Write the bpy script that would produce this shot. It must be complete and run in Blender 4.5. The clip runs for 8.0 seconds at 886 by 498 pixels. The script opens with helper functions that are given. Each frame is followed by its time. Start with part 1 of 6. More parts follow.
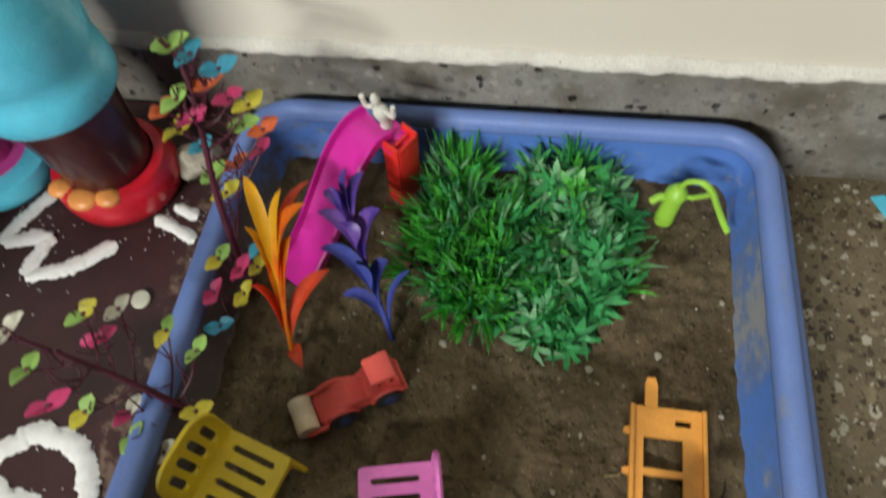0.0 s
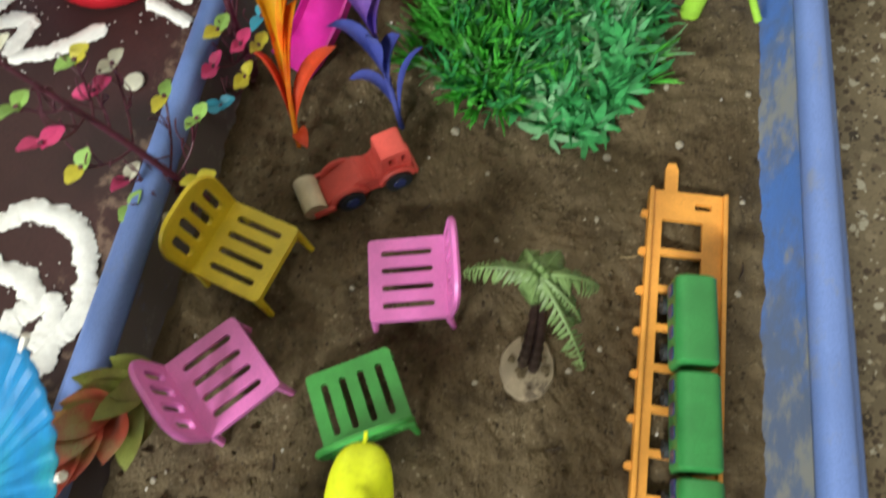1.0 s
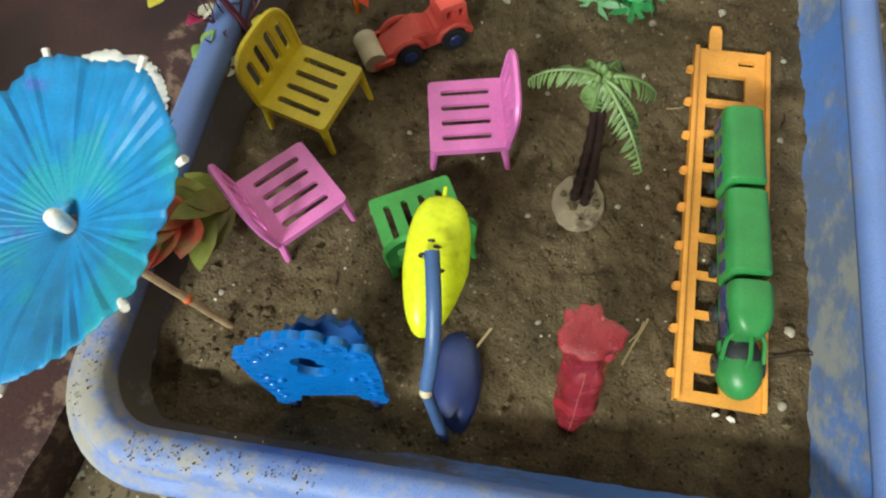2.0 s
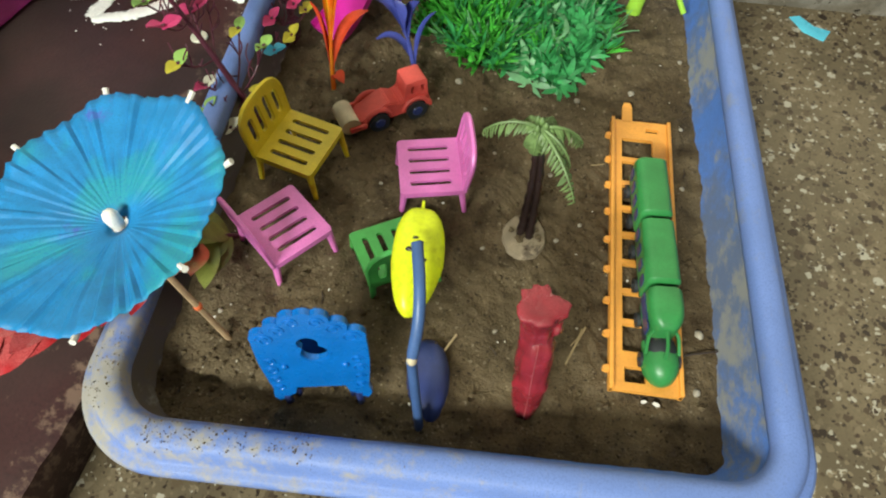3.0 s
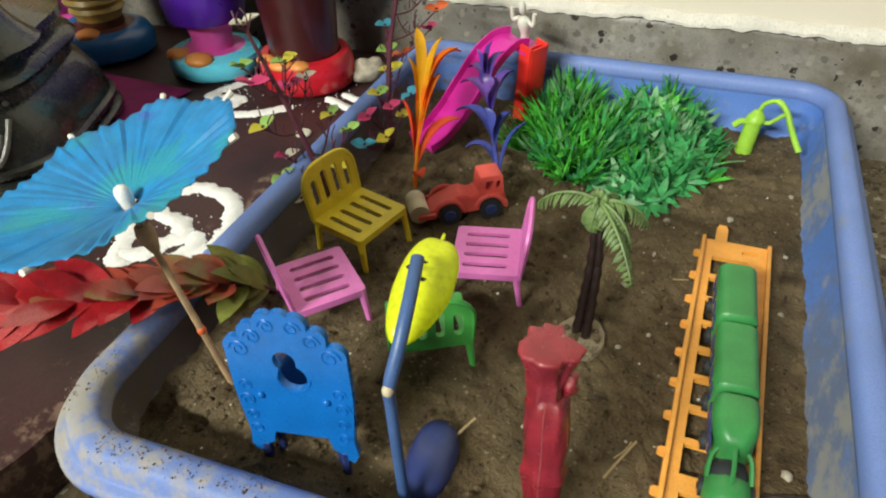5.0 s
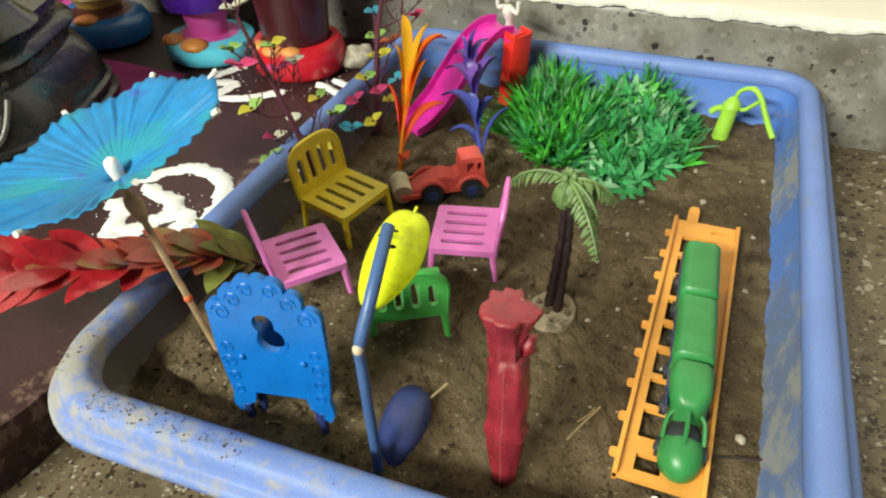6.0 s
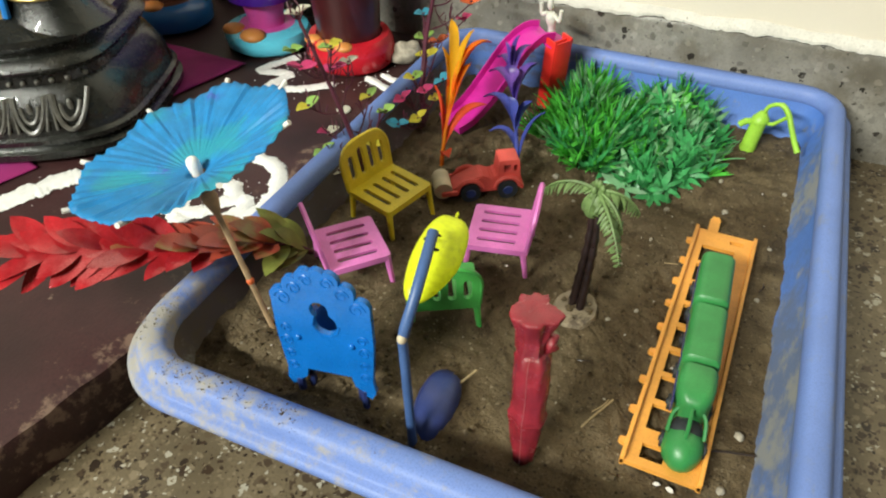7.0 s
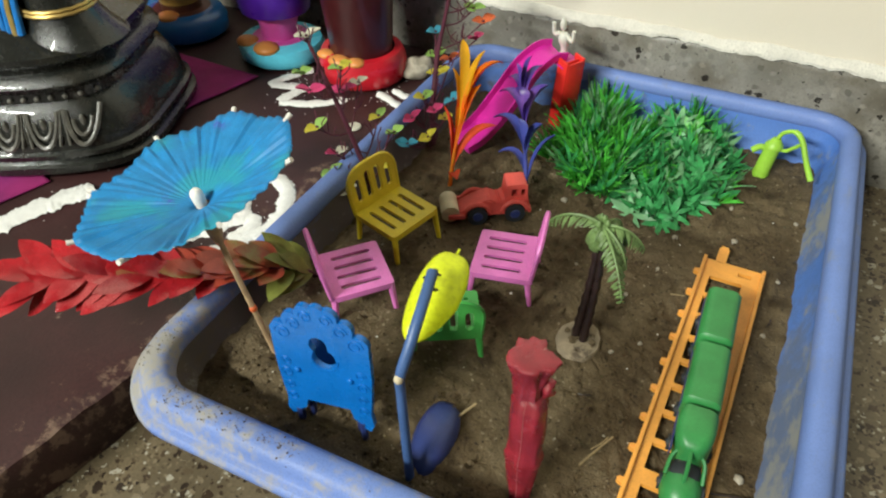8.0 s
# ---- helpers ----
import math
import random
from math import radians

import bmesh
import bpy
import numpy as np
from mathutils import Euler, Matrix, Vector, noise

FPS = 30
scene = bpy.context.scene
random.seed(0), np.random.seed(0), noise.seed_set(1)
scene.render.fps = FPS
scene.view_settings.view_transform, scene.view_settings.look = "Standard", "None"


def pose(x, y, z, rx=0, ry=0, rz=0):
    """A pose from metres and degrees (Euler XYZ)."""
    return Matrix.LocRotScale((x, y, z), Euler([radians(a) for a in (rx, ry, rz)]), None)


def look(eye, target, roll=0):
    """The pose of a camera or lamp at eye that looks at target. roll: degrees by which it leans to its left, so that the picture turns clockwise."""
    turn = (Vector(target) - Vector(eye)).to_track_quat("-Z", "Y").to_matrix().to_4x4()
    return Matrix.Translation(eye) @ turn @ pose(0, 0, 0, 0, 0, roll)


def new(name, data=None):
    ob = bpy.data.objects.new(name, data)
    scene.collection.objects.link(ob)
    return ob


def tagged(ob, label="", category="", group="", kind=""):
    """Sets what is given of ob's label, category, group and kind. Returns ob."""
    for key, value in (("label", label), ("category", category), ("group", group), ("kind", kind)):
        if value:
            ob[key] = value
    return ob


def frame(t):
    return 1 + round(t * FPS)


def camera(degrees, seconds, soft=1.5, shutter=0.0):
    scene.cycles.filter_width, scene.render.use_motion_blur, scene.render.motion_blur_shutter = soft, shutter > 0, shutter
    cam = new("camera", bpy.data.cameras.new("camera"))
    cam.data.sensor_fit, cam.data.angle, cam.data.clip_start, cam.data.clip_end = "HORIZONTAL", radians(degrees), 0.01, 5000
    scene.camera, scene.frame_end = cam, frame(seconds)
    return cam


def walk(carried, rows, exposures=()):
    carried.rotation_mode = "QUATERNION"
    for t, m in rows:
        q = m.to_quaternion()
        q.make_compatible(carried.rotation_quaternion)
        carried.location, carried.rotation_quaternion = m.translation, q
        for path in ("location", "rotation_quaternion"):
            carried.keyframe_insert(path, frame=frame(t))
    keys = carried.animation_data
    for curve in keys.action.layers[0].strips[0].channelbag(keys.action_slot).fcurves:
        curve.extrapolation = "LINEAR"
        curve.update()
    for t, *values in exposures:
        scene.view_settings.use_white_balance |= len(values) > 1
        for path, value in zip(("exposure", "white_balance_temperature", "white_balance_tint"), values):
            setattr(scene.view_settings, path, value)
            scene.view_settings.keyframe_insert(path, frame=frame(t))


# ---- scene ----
cam = camera(64.56, 8.0, soft=2.1, shutter=0.45)
EXPOSURES = [(0.0, 0.28, 6300, 15), (0.5, 0.68, 6550, 17), (1.5, 0.76, 6250, 6), (3.0, 0.78, 6500, 8), (3.5, 0.86, 6450, 7), (4.0, 1.16, 6300, 5), (4.5, 0.56, 6500, 12), (6.0, 0.93, 6700, 7), (6.5, 0.88, 6650, 10), (7.0, 0.80, 6600, 10), (7.5, 0.77, 6500, 9), (8.0, 0.62, 6500, 10)]
PATH = [
    (0, (0.04036, -0.03555, 0.30642), (-0.03568, 0.19843, -0.12886), -10.484),
    (0.5, (0.03737, -0.05808, 0.28403), (-0.02370, 0.15187, -0.16563), -8.568),
    (1, (0.03357, -0.08243, 0.26994), (-0.02630, 0.09803, -0.19250), -9.539),
    (1.5, (0.02509, -0.11558, 0.26018), (-0.03495, 0.05207, -0.20704), -10.089),
    (1.6, (0.02372, -0.12099, 0.25810), (-0.03421, 0.03967, -0.21183), -9.897),
    (1.7, (0.02565, -0.13091, 0.25485), (-0.03621, 0.03248, -0.21363), -10.471),
    (2.8, (0.01846, -0.20447, 0.25899), (-0.02955, 0.06450, -0.15976), -1.690),
    (3, (0.01996, -0.21430, 0.28289), (-0.00780, 0.05458, -0.13775), 2.220),
    (3.3, (0.02081, -0.20680, 0.24427), (-0.05921, 0.09789, -0.14401), -4.943),
    (3.5, (0.03944, -0.20730, 0.21651), (-0.07066, 0.10750, -0.15601), -5.002),
    (3.7, (0.05599, -0.20456, 0.21138), (-0.08059, 0.12523, -0.13874), -7.411),
    (4, (0.06455, -0.19647, 0.21797), (-0.06732, 0.15907, -0.10790), -6.680),
    (4.5, (0.06580, -0.21552, 0.21838), (-0.08651, 0.14372, -0.09428), -3.347),
    (5.8, (0.08212, -0.24111, 0.22037), (-0.07258, 0.11332, -0.09656), -2.912),
    (6, (0.08480, -0.24262, 0.22098), (-0.07027, 0.11114, -0.09652), -2.713),
    (6.5, (0.08331, -0.25179, 0.24613), (-0.08376, 0.08916, -0.07919), -1.849),
    (7, (0.08876, -0.25837, 0.24795), (-0.08109, 0.07615, -0.08258), -1.812),
    (7.5, (0.08257, -0.24497, 0.26404), (-0.09600, 0.08395, -0.06750), -1.705),
    (8, (0.08949, -0.24525, 0.26002), (-0.08983, 0.08112, -0.07363), -1.867),
]
walk(cam, [(t, look(eye, target, roll)) for t, eye, target, roll in PATH], EXPOSURES)

# ---------- light ----------
world = bpy.data.worlds.new("room_air")
scene.world = world
world.use_nodes = True
world.node_tree.nodes["Background"].inputs[0].default_value = (0.9, 0.95, 1.0, 1)
world.node_tree.nodes["Background"].inputs[1].default_value = 0.008
TUBE = Vector((-0.70, -1.84, 1.42))
lamp_data = bpy.data.lights.new("tube_glow", "AREA")
lamp_data.shape, lamp_data.size, lamp_data.size_y = "RECTANGLE", 1.10, 0.06
lamp_data.energy, lamp_data.color = 56.0, (0.97, 1.0, 0.90)
lamp = new("tube_glow", lamp_data)
lamp.matrix_world = look(TUBE, (0, 0, 0))


# ---------- materials ----------
def surface(name, col, rough=0.45, var=0.15, scale=70, fine=1500, bump=0.06, dirt=None, amount=0.0, dirt_scale=45,
            metal=0.0, sss=0.0, coat=0.0, second=None, second_scale=40, second_at=0.5, through_light=0.0):
    m = bpy.data.materials.new(name)
    m.use_nodes = True
    nt = m.node_tree
    n, ln = nt.nodes, nt.links
    b = n["Principled BSDF"]
    co = n.new("ShaderNodeTexCoord")

    def noise_node(s, detail=3.0, w=0.55):
        q = n.new("ShaderNodeTexNoise")
        q.inputs["Scale"].default_value, q.inputs["Detail"].default_value, q.inputs["Roughness"].default_value = s, detail, w
        ln.new(co.outputs["Object"], q.inputs["Vector"])
        return q.outputs["Fac"]

    def mixed(fac, a, c):
        q = n.new("ShaderNodeMix")
        q.data_type = "RGBA"
        ln.new(fac, q.inputs[0])
        for sock, v in ((q.inputs[6], a), (q.inputs[7], c)):
            if isinstance(v, tuple):
                sock.default_value = (*v, 1)
            else:
                ln.new(v, sock)
        return q.outputs[2]

    def ramped(fac, lo, hi):
        q = n.new("ShaderNodeMapRange")
        q.interpolation_type = "SMOOTHSTEP"
        q.inputs[1].default_value, q.inputs[2].default_value = lo, hi
        ln.new(fac, q.inputs[0])
        return q.outputs[0]

    base = mixed(ramped(noise_node(scale), 0.3, 0.7), tuple(c * (1 - var) for c in col), tuple(min(1, c * (1 + var)) for c in col))
    if second:
        base = mixed(ramped(noise_node(second_scale), second_at - 0.1, second_at + 0.1), base, second)
    grain = noise_node(fine, 4.0)
    base = mixed(ramped(grain, 0.35, 0.75), base, mixed(ramped(grain, 0.0, 1.0), base, tuple(c * 0.75 for c in col)))
    rf = n.new("ShaderNodeMapRange")
    rf.inputs[3].default_value, rf.inputs[4].default_value = max(0.05, rough - 0.1), min(1, rough + 0.12)
    ln.new(noise_node(scale * 2.5), rf.inputs[0])
    rough_out = rf.outputs[0]
    if dirt:
        mask = ramped(noise_node(dirt_scale, 6.0, 0.7), 0.72 - 0.4 * amount, 0.8 - 0.4 * amount)
        base = mixed(mask, base, dirt)
        q = n.new("ShaderNodeMix")
        ln.new(mask, q.inputs[0])
        ln.new(rough_out, q.inputs[2])
        q.inputs[3].default_value = 0.9
        rough_out = q.outputs[0]
    ln.new(base, b.inputs["Base Color"])
    ln.new(rough_out, b.inputs["Roughness"])
    b.inputs["Metallic"].default_value = metal
    b.inputs["Coat Weight"].default_value = coat
    b.inputs["Subsurface Weight"].default_value = sss
    b.inputs["Subsurface Radius"].default_value = (0.004, 0.003, 0.002)
    b.inputs["Subsurface Scale"].default_value = 1.0
    bm_node = n.new("ShaderNodeBump")
    bm_node.inputs["Strength"].default_value, bm_node.inputs["Distance"].default_value = bump, 0.0006
    ln.new(grain, bm_node.inputs["Height"])
    ln.new(bm_node.outputs[0], b.inputs["Normal"])
    if through_light:
        tr = n.new("ShaderNodeBsdfTranslucent")
        ln.new(base, tr.inputs[0])
        ms = n.new("ShaderNodeMixShader")
        ms.inputs[0].default_value = through_light
        ln.new(b.outputs[0], ms.inputs[1])
        ln.new(tr.outputs[0], ms.inputs[2])
        ln.new(ms.outputs[0], n["Material Output"].inputs[0])
    return m


MUD = (0.19, 0.155, 0.11)
M = {
    "pink": surface("pink_plastic", (0.74, 0.19, 0.54), 0.42, 0.1, dirt=MUD, amount=0.12, sss=0.1),
    "yellow": surface("yellow_plastic", (0.76, 0.58, 0.025), 0.42, 0.12, dirt=MUD, amount=0.1, sss=0.1),
    "green": surface("green_plastic", (0.06, 0.36, 0.07), 0.4, 0.12, dirt=MUD, amount=0.1, sss=0.1),
    "train": surface("train_green_plastic", (0.035, 0.23, 0.06), 0.38, 0.15, dirt=MUD, amount=0.1),
    "orange_track": surface("orange_track_plastic", (0.80, 0.35, 0.06), 0.45, 0.1, dirt=MUD, amount=0.13),
    "wheel": surface("black_rubber", (0.02, 0.024, 0.028), 0.6, 0.25, dirt=MUD, amount=0.15),
    "truck": surface("coral_red_plastic", (0.72, 0.095, 0.075), 0.55, 0.12, dirt=MUD, amount=0.1),
    "cream": surface("cream_plastic", (0.55, 0.47, 0.32), 0.6, 0.2, dirt=MUD, amount=0.25),
    "lamp_yellow": surface("neon_yellow_plastic", (0.90, 0.97, 0.035), 0.32, 0.03, fine=400, bump=0.02, through_light=0.4),
    "pole": surface("slate_blue_plastic", (0.055, 0.115, 0.28), 0.42, 0.15, dirt=MUD, amount=0.1),
    "navy": surface("navy_plastic", (0.025, 0.04, 0.15), 0.35, 0.2, dirt=MUD, amount=0.12),
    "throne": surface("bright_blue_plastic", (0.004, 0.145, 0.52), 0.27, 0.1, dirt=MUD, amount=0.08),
    # the throne's own blue, darkened here for the shade behind its back
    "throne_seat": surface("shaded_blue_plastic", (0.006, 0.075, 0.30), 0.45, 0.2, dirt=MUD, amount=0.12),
    "claw": surface("translucent_red_plastic", (0.28, 0.022, 0.034), 0.24, 0.3, bump=0.6, coat=0.35, dirt=(0.48, 0.2, 0.19), amount=0.16, dirt_scale=160, sss=0.2),
    "slide": surface("magenta_plastic", (0.64, 0.02, 0.34), 0.35, 0.1, sss=0.1),
    "ladder": surface("red_plastic", (0.78, 0.03, 0.022), 0.4, 0.1),
    "white": surface("white_plastic", (0.7, 0.69, 0.62), 0.5, 0.08, sss=0.1),
    "lime": surface("lime_plastic", (0.34, 0.63, 0.06), 0.42, 0.1, sss=0.15),
    "orange_leaf": surface("orange_leaf_plastic", (0.85, 0.2, 0.015), 0.4, 0.15, second=(0.9, 0.42, 0.02), second_scale=55, through_light=0.45),
    "coral_leaf": surface("coral_leaf_plastic", (0.8, 0.10, 0.035), 0.4, 0.15, through_light=0.4),
    "yellow_leaf": surface("golden_leaf_plastic", (0.92, 0.52, 0.02), 0.4, 0.12, through_light=0.45),
    "purple_leaf": surface("violet_leaf_plastic", (0.085, 0.045, 0.32), 0.4, 0.25, second=(0.22, 0.1, 0.42), second_scale=60, through_light=0.2),
    "blue_leaf": surface("blue_violet_leaf_plastic", (0.06, 0.08, 0.36), 0.4, 0.2, through_light=0.2),
    "grass_a": surface("bright_grass_plastic", (0.12, 0.60, 0.08), 0.36, 0.35, scale=120, through_light=0.35),
    "grass_b": surface("deep_grass_plastic", (0.07, 0.42, 0.13), 0.4, 0.4, scale=120, through_light=0.35),
    "grass_pale": surface("pale_frond_plastic", (0.22, 0.50, 0.24), 0.5, 0.3, through_light=0.35),
    "palm": surface("olive_palm_plastic", (0.17, 0.27, 0.09), 0.5, 0.3, scale=150, dirt=MUD, amount=0.15, through_light=0.15),
    "trunk": surface("dark_trunk_plastic", (0.022, 0.012, 0.011), 0.3, 0.3, dirt=(0.45, 0.41, 0.34), amount=0.06, dirt_scale=220),
    "disc": surface("muddy_tan_disc", (0.24, 0.19, 0.125), 0.8, 0.3, dirt=(0.10, 0.075, 0.05), amount=0.42),
    "twig": surface("maroon_twig_plastic", (0.09, 0.018, 0.035), 0.5, 0.2),
    "spray_red": surface("red_spray_leaf", (0.50, 0.022, 0.03), 0.26, 0.3, second=(0.62, 0.12, 0.12), second_scale=34, second_at=0.60, coat=0.5, through_light=0.25),
    "spray_mix": surface("rust_spray_leaf", (0.44, 0.075, 0.045), 0.35, 0.3, second=(0.30, 0.27, 0.09), second_scale=40, second_at=0.60, coat=0.2, through_light=0.25),
    "spray_green": surface("olive_spray_leaf", (0.24, 0.27, 0.06), 0.38, 0.3, second=(0.34, 0.11, 0.05), second_scale=38, second_at=0.60, through_light=0.25),
    "stick": surface("bamboo_stick", (0.42, 0.28, 0.16), 0.6, 0.2, scale=200),
    "paper": surface("blue_crepe_paper", (0.02, 0.28, 0.63), 0.5, 0.12, scale=120, second=(0.03, 0.38, 0.48), second_scale=38, second_at=0.56, dirt=(0.075, 0.16, 0.55), amount=0.26, dirt_scale=42, through_light=0.3),
    "rib": surface("white_wood_tip", (0.75, 0.72, 0.66), 0.6, 0.1),
    "l_pink": surface("pink_petal", (0.66, 0.06, 0.2), 0.5, 0.15, through_light=0.2),
    "l_green": surface("apple_green_petal", (0.33, 0.55, 0.13), 0.5, 0.15, through_light=0.2),
    "l_yellow": surface("yellow_petal", (0.68, 0.6, 0.06), 0.5, 0.15, through_light=0.2),
    "l_white": surface("cream_petal", (0.7, 0.68, 0.55), 0.5, 0.12, through_light=0.2),
    "l_cyan": surface("teal_petal", (0.05, 0.32, 0.45), 0.5, 0.15, through_light=0.2),
    "l_orange": surface("orange_petal", (0.75, 0.16, 0.05), 0.5, 0.15, through_light=0.2),
    "wall": surface("cream_wall_paint", (0.76, 0.71, 0.615), 0.6, 0.03, scale=5, fine=2600, bump=0.03, second=(0.74, 0.67, 0.55), second_scale=4, second_at=0.6),
    "plaster": surface("flaking_plaster", (0.70, 0.67, 0.60), 0.85, 0.08, scale=60, fine=900, bump=0.7, dirt=(0.22, 0.2, 0.17), amount=0.22, dirt_scale=120),
    # unseen ceiling and far walls, darkened so less light bounces into the shadows
    "ceiling": surface("dim_bounce_ceiling_paint", (0.5, 0.49, 0.47), 0.8, 0.04, scale=3),
    "far_wall": surface("dim_bounce_wall_paint", (0.27, 0.25, 0.21), 0.7, 0.06, scale=4),
    "cloth": surface("magenta_cloth", (0.27, 0.011, 0.12), 0.85, 0.2, scale=40, fine=1600, bump=0.4, second=(0.12, 0.02, 0.22), second_scale=7, second_at=0.62),
    "powder": surface("white_rice_powder", (0.9, 0.89, 0.86), 0.95, 0.05, scale=300, fine=2500, bump=0.9),
    "bronze": surface("black_polished_bronze", (0.010, 0.011, 0.009), 0.24, 0.3, scale=160, second=(0.03, 0.027, 0.02), second_scale=30, second_at=0.62, coat=0.4, bump=0.45),
    "gold": surface("gold_band", (0.55, 0.38, 0.12), 0.35, 0.2, metal=0.6),
    "d_red": surface("red_enamel", (0.55, 0.012, 0.025), 0.3, 0.15, coat=0.3),
    "d_maroon": surface("maroon_enamel", (0.05, 0.008, 0.009), 0.32, 0.2, coat=0.3, dirt=(0.3, 0.2, 0.15), amount=0.03, dirt_scale=120),
    "d_sky": surface("sky_blue_enamel", (0.12, 0.64, 0.88), 0.28, 0.2, scale=25, coat=0.3),
    "d_blue": surface("deep_blue_enamel", (0.012, 0.12, 0.35), 0.3, 0.2, scale=25, coat=0.3),
    "d_pink": surface("pink_enamel", (0.7, 0.09, 0.42), 0.35, 0.12, coat=0.2),
    "d_purple": surface("purple_enamel", (0.07, 0.012, 0.3), 0.3, 0.15, coat=0.3),
    "d_gold": surface("mustard_enamel", (0.45, 0.3, 0.07), 0.4, 0.25, coat=0.2),
    "d_orange": surface("orange_enamel", (0.72, 0.28, 0.07), 0.4, 0.15),
    "d_skin": surface("brown_enamel", (0.1, 0.03, 0.015), 0.4, 0.2),
    "highlight_line": surface("pale_pink_highlight", (0.42, 0.11, 0.11), 0.5, 0.3, scale=300),
    "worn_bronze": surface("rubbed_bronze", (0.10, 0.095, 0.08), 0.3, 0.4, scale=200, coat=0.3, bump=0.3),
    "statue_blue": surface("blue_statue_paint", (0.015, 0.2, 0.6), 0.3, 0.2, coat=0.3),
    "stone": surface("pebble_stone", (0.36, 0.32, 0.25), 0.85, 0.3, scale=200),
    "straw": surface("dry_straw", (0.36, 0.27, 0.14), 0.8, 0.25),
    "metal_white": surface("white_enamelled_steel", (0.75, 0.75, 0.73), 0.4, 0.04),
}


def tray_material(name, col, grimy):
    m = surface(name, col, 0.54, 0.08, scale=25, fine=1400, bump=0.06)
    n, ln = m.node_tree.nodes, m.node_tree.links
    b = n["Principled BSDF"]
    base = b.inputs["Base Color"].links[0].from_socket
    rough = b.inputs["Roughness"].links[0].from_socket
    co = n.new("ShaderNodeTexCoord")

    def near(px, py, pz, reach):
        d = n.new("ShaderNodeVectorMath")
        d.operation = "DISTANCE"
        ln.new(co.outputs["Object"], d.inputs[0])
        d.inputs[1].default_value = (px, py, pz)
        r = n.new("ShaderNodeMapRange")
        r.inputs[1].default_value, r.inputs[2].default_value, r.inputs[3].default_value, r.inputs[4].default_value = 0, reach, 1, 0
        ln.new(d.outputs["Value"], r.inputs[0])
        return r.outputs[0]

    def math_node(op, a, c):
        q = n.new("ShaderNodeMath")
        q.operation = op
        for s, v in zip(q.inputs, (a, c)):
            if isinstance(v, (int, float)):
                s.default_value = v
            else:
                ln.new(v, s)
        return q.outputs[0]

    def noise_node(sx, sy, sz, detail=6):
        mp = n.new("ShaderNodeMapping")
        mp.inputs["Scale"].default_value = (sx, sy, sz)
        ln.new(co.outputs["Object"], mp.inputs[0])
        q = n.new("ShaderNodeTexNoise")
        q.inputs["Scale"].default_value, q.inputs["Detail"].default_value, q.inputs["Roughness"].default_value = 1, detail, 0.68
        ln.new(mp.outputs[0], q.inputs["Vector"])
        return q.outputs["Fac"]

    # caked mud on the corner that was filled, dried smears on the long side, thin dust elsewhere
    caked = math_node("MAXIMUM", near(-0.122, -0.136, 0.03, 0.075), math_node("MULTIPLY", near(-0.07, -0.148, 0.03, 0.09), 0.62))
    caked = math_node("MAXIMUM", caked, math_node("MULTIPLY", near(-0.005, -0.145, 0.03, 0.07), 0.45))
    fac1 = math_node("ADD", math_node("MULTIPLY", noise_node(130, 130, 130, 9), 0.9), math_node("MULTIPLY", caked, 0.42))
    smear = math_node("MAXIMUM", near(0.128, -0.06, 0.012, 0.11), math_node("MULTIPLY", near(0.13, 0.1, 0.01, 0.1), 0.8))
    fac2 = math_node("ADD", math_node("MULTIPLY", noise_node(120, 45, 75, 9), 0.95), math_node("MULTIPLY", smear, 0.17 if grimy else 0.05))
    dust = math_node("MULTIPLY", noise_node(160, 160, 160), 0.86)
    masks = []
    for f, lo, hi, top in ((fac1, 0.58, 0.84, 0.90), (fac2, 0.54, 0.70, 0.85 if grimy else 0.5), (dust, 0.50, 0.76, 0.30)):
        r = n.new("ShaderNodeMapRange")
        r.interpolation_type = "SMOOTHSTEP"
        r.inputs[1].default_value, r.inputs[2].default_value, r.inputs[4].default_value = lo, hi, top
        ln.new(f, r.inputs[0])
        masks.append(r.outputs[0])
    tints = [(0.36, 0.33, 0.26), (0.25, 0.25, 0.23), (0.24, 0.22, 0.18)]
    if grimy:
        # soil and painted-in shade on the filled corner's walls, a grey film on the far long side
        wet = math_node("MAXIMUM", near(-0.11, -0.115, 0.005, 0.20), math_node("MULTIPLY", near(-0.10, 0.06, 0.003, 0.20), 0.92))
        film = math_node("MAXIMUM", near(0.125, -0.04, 0.003, 0.17), math_node("MULTIPLY", near(0.122, 0.11, 0.0, 0.11), 0.85))
        for fac, push, lo, hi, top, tint in ((wet, 0.75, 0.50, 0.72, 0.93, (0.10, 0.078, 0.052)), (film, 0.55, 0.52, 0.80, 0.70, (0.12, 0.13, 0.14))):
            r = n.new("ShaderNodeMapRange")
            r.interpolation_type = "SMOOTHSTEP"
            r.inputs[1].default_value, r.inputs[2].default_value, r.inputs[4].default_value = lo, hi, top
            ln.new(math_node("ADD", math_node("MULTIPLY", noise_node(90, 90, 150, 8), 0.62), math_node("MULTIPLY", fac, push)), r.inputs[0])
            masks.append(r.outputs[0])
            tints.append(tint)
    order = [0, 3, 4, 1, 2] if grimy else [0, 1, 2]
    for mask, col in ((masks[k], tints[k]) for k in order):
        q = n.new("ShaderNodeMix")
        q.data_type = "RGBA"
        ln.new(mask, q.inputs[0])
        ln.new(base, q.inputs[6])
        q.inputs[7].default_value = (*col, 1)
        base = q.outputs[2]
        q = n.new("ShaderNodeMix")
        ln.new(mask, q.inputs[0])
        ln.new(rough, q.inputs[2])
        q.inputs[3].default_value = 0.92
        rough = q.outputs[0]
    ln.new(base, b.inputs["Base Color"])
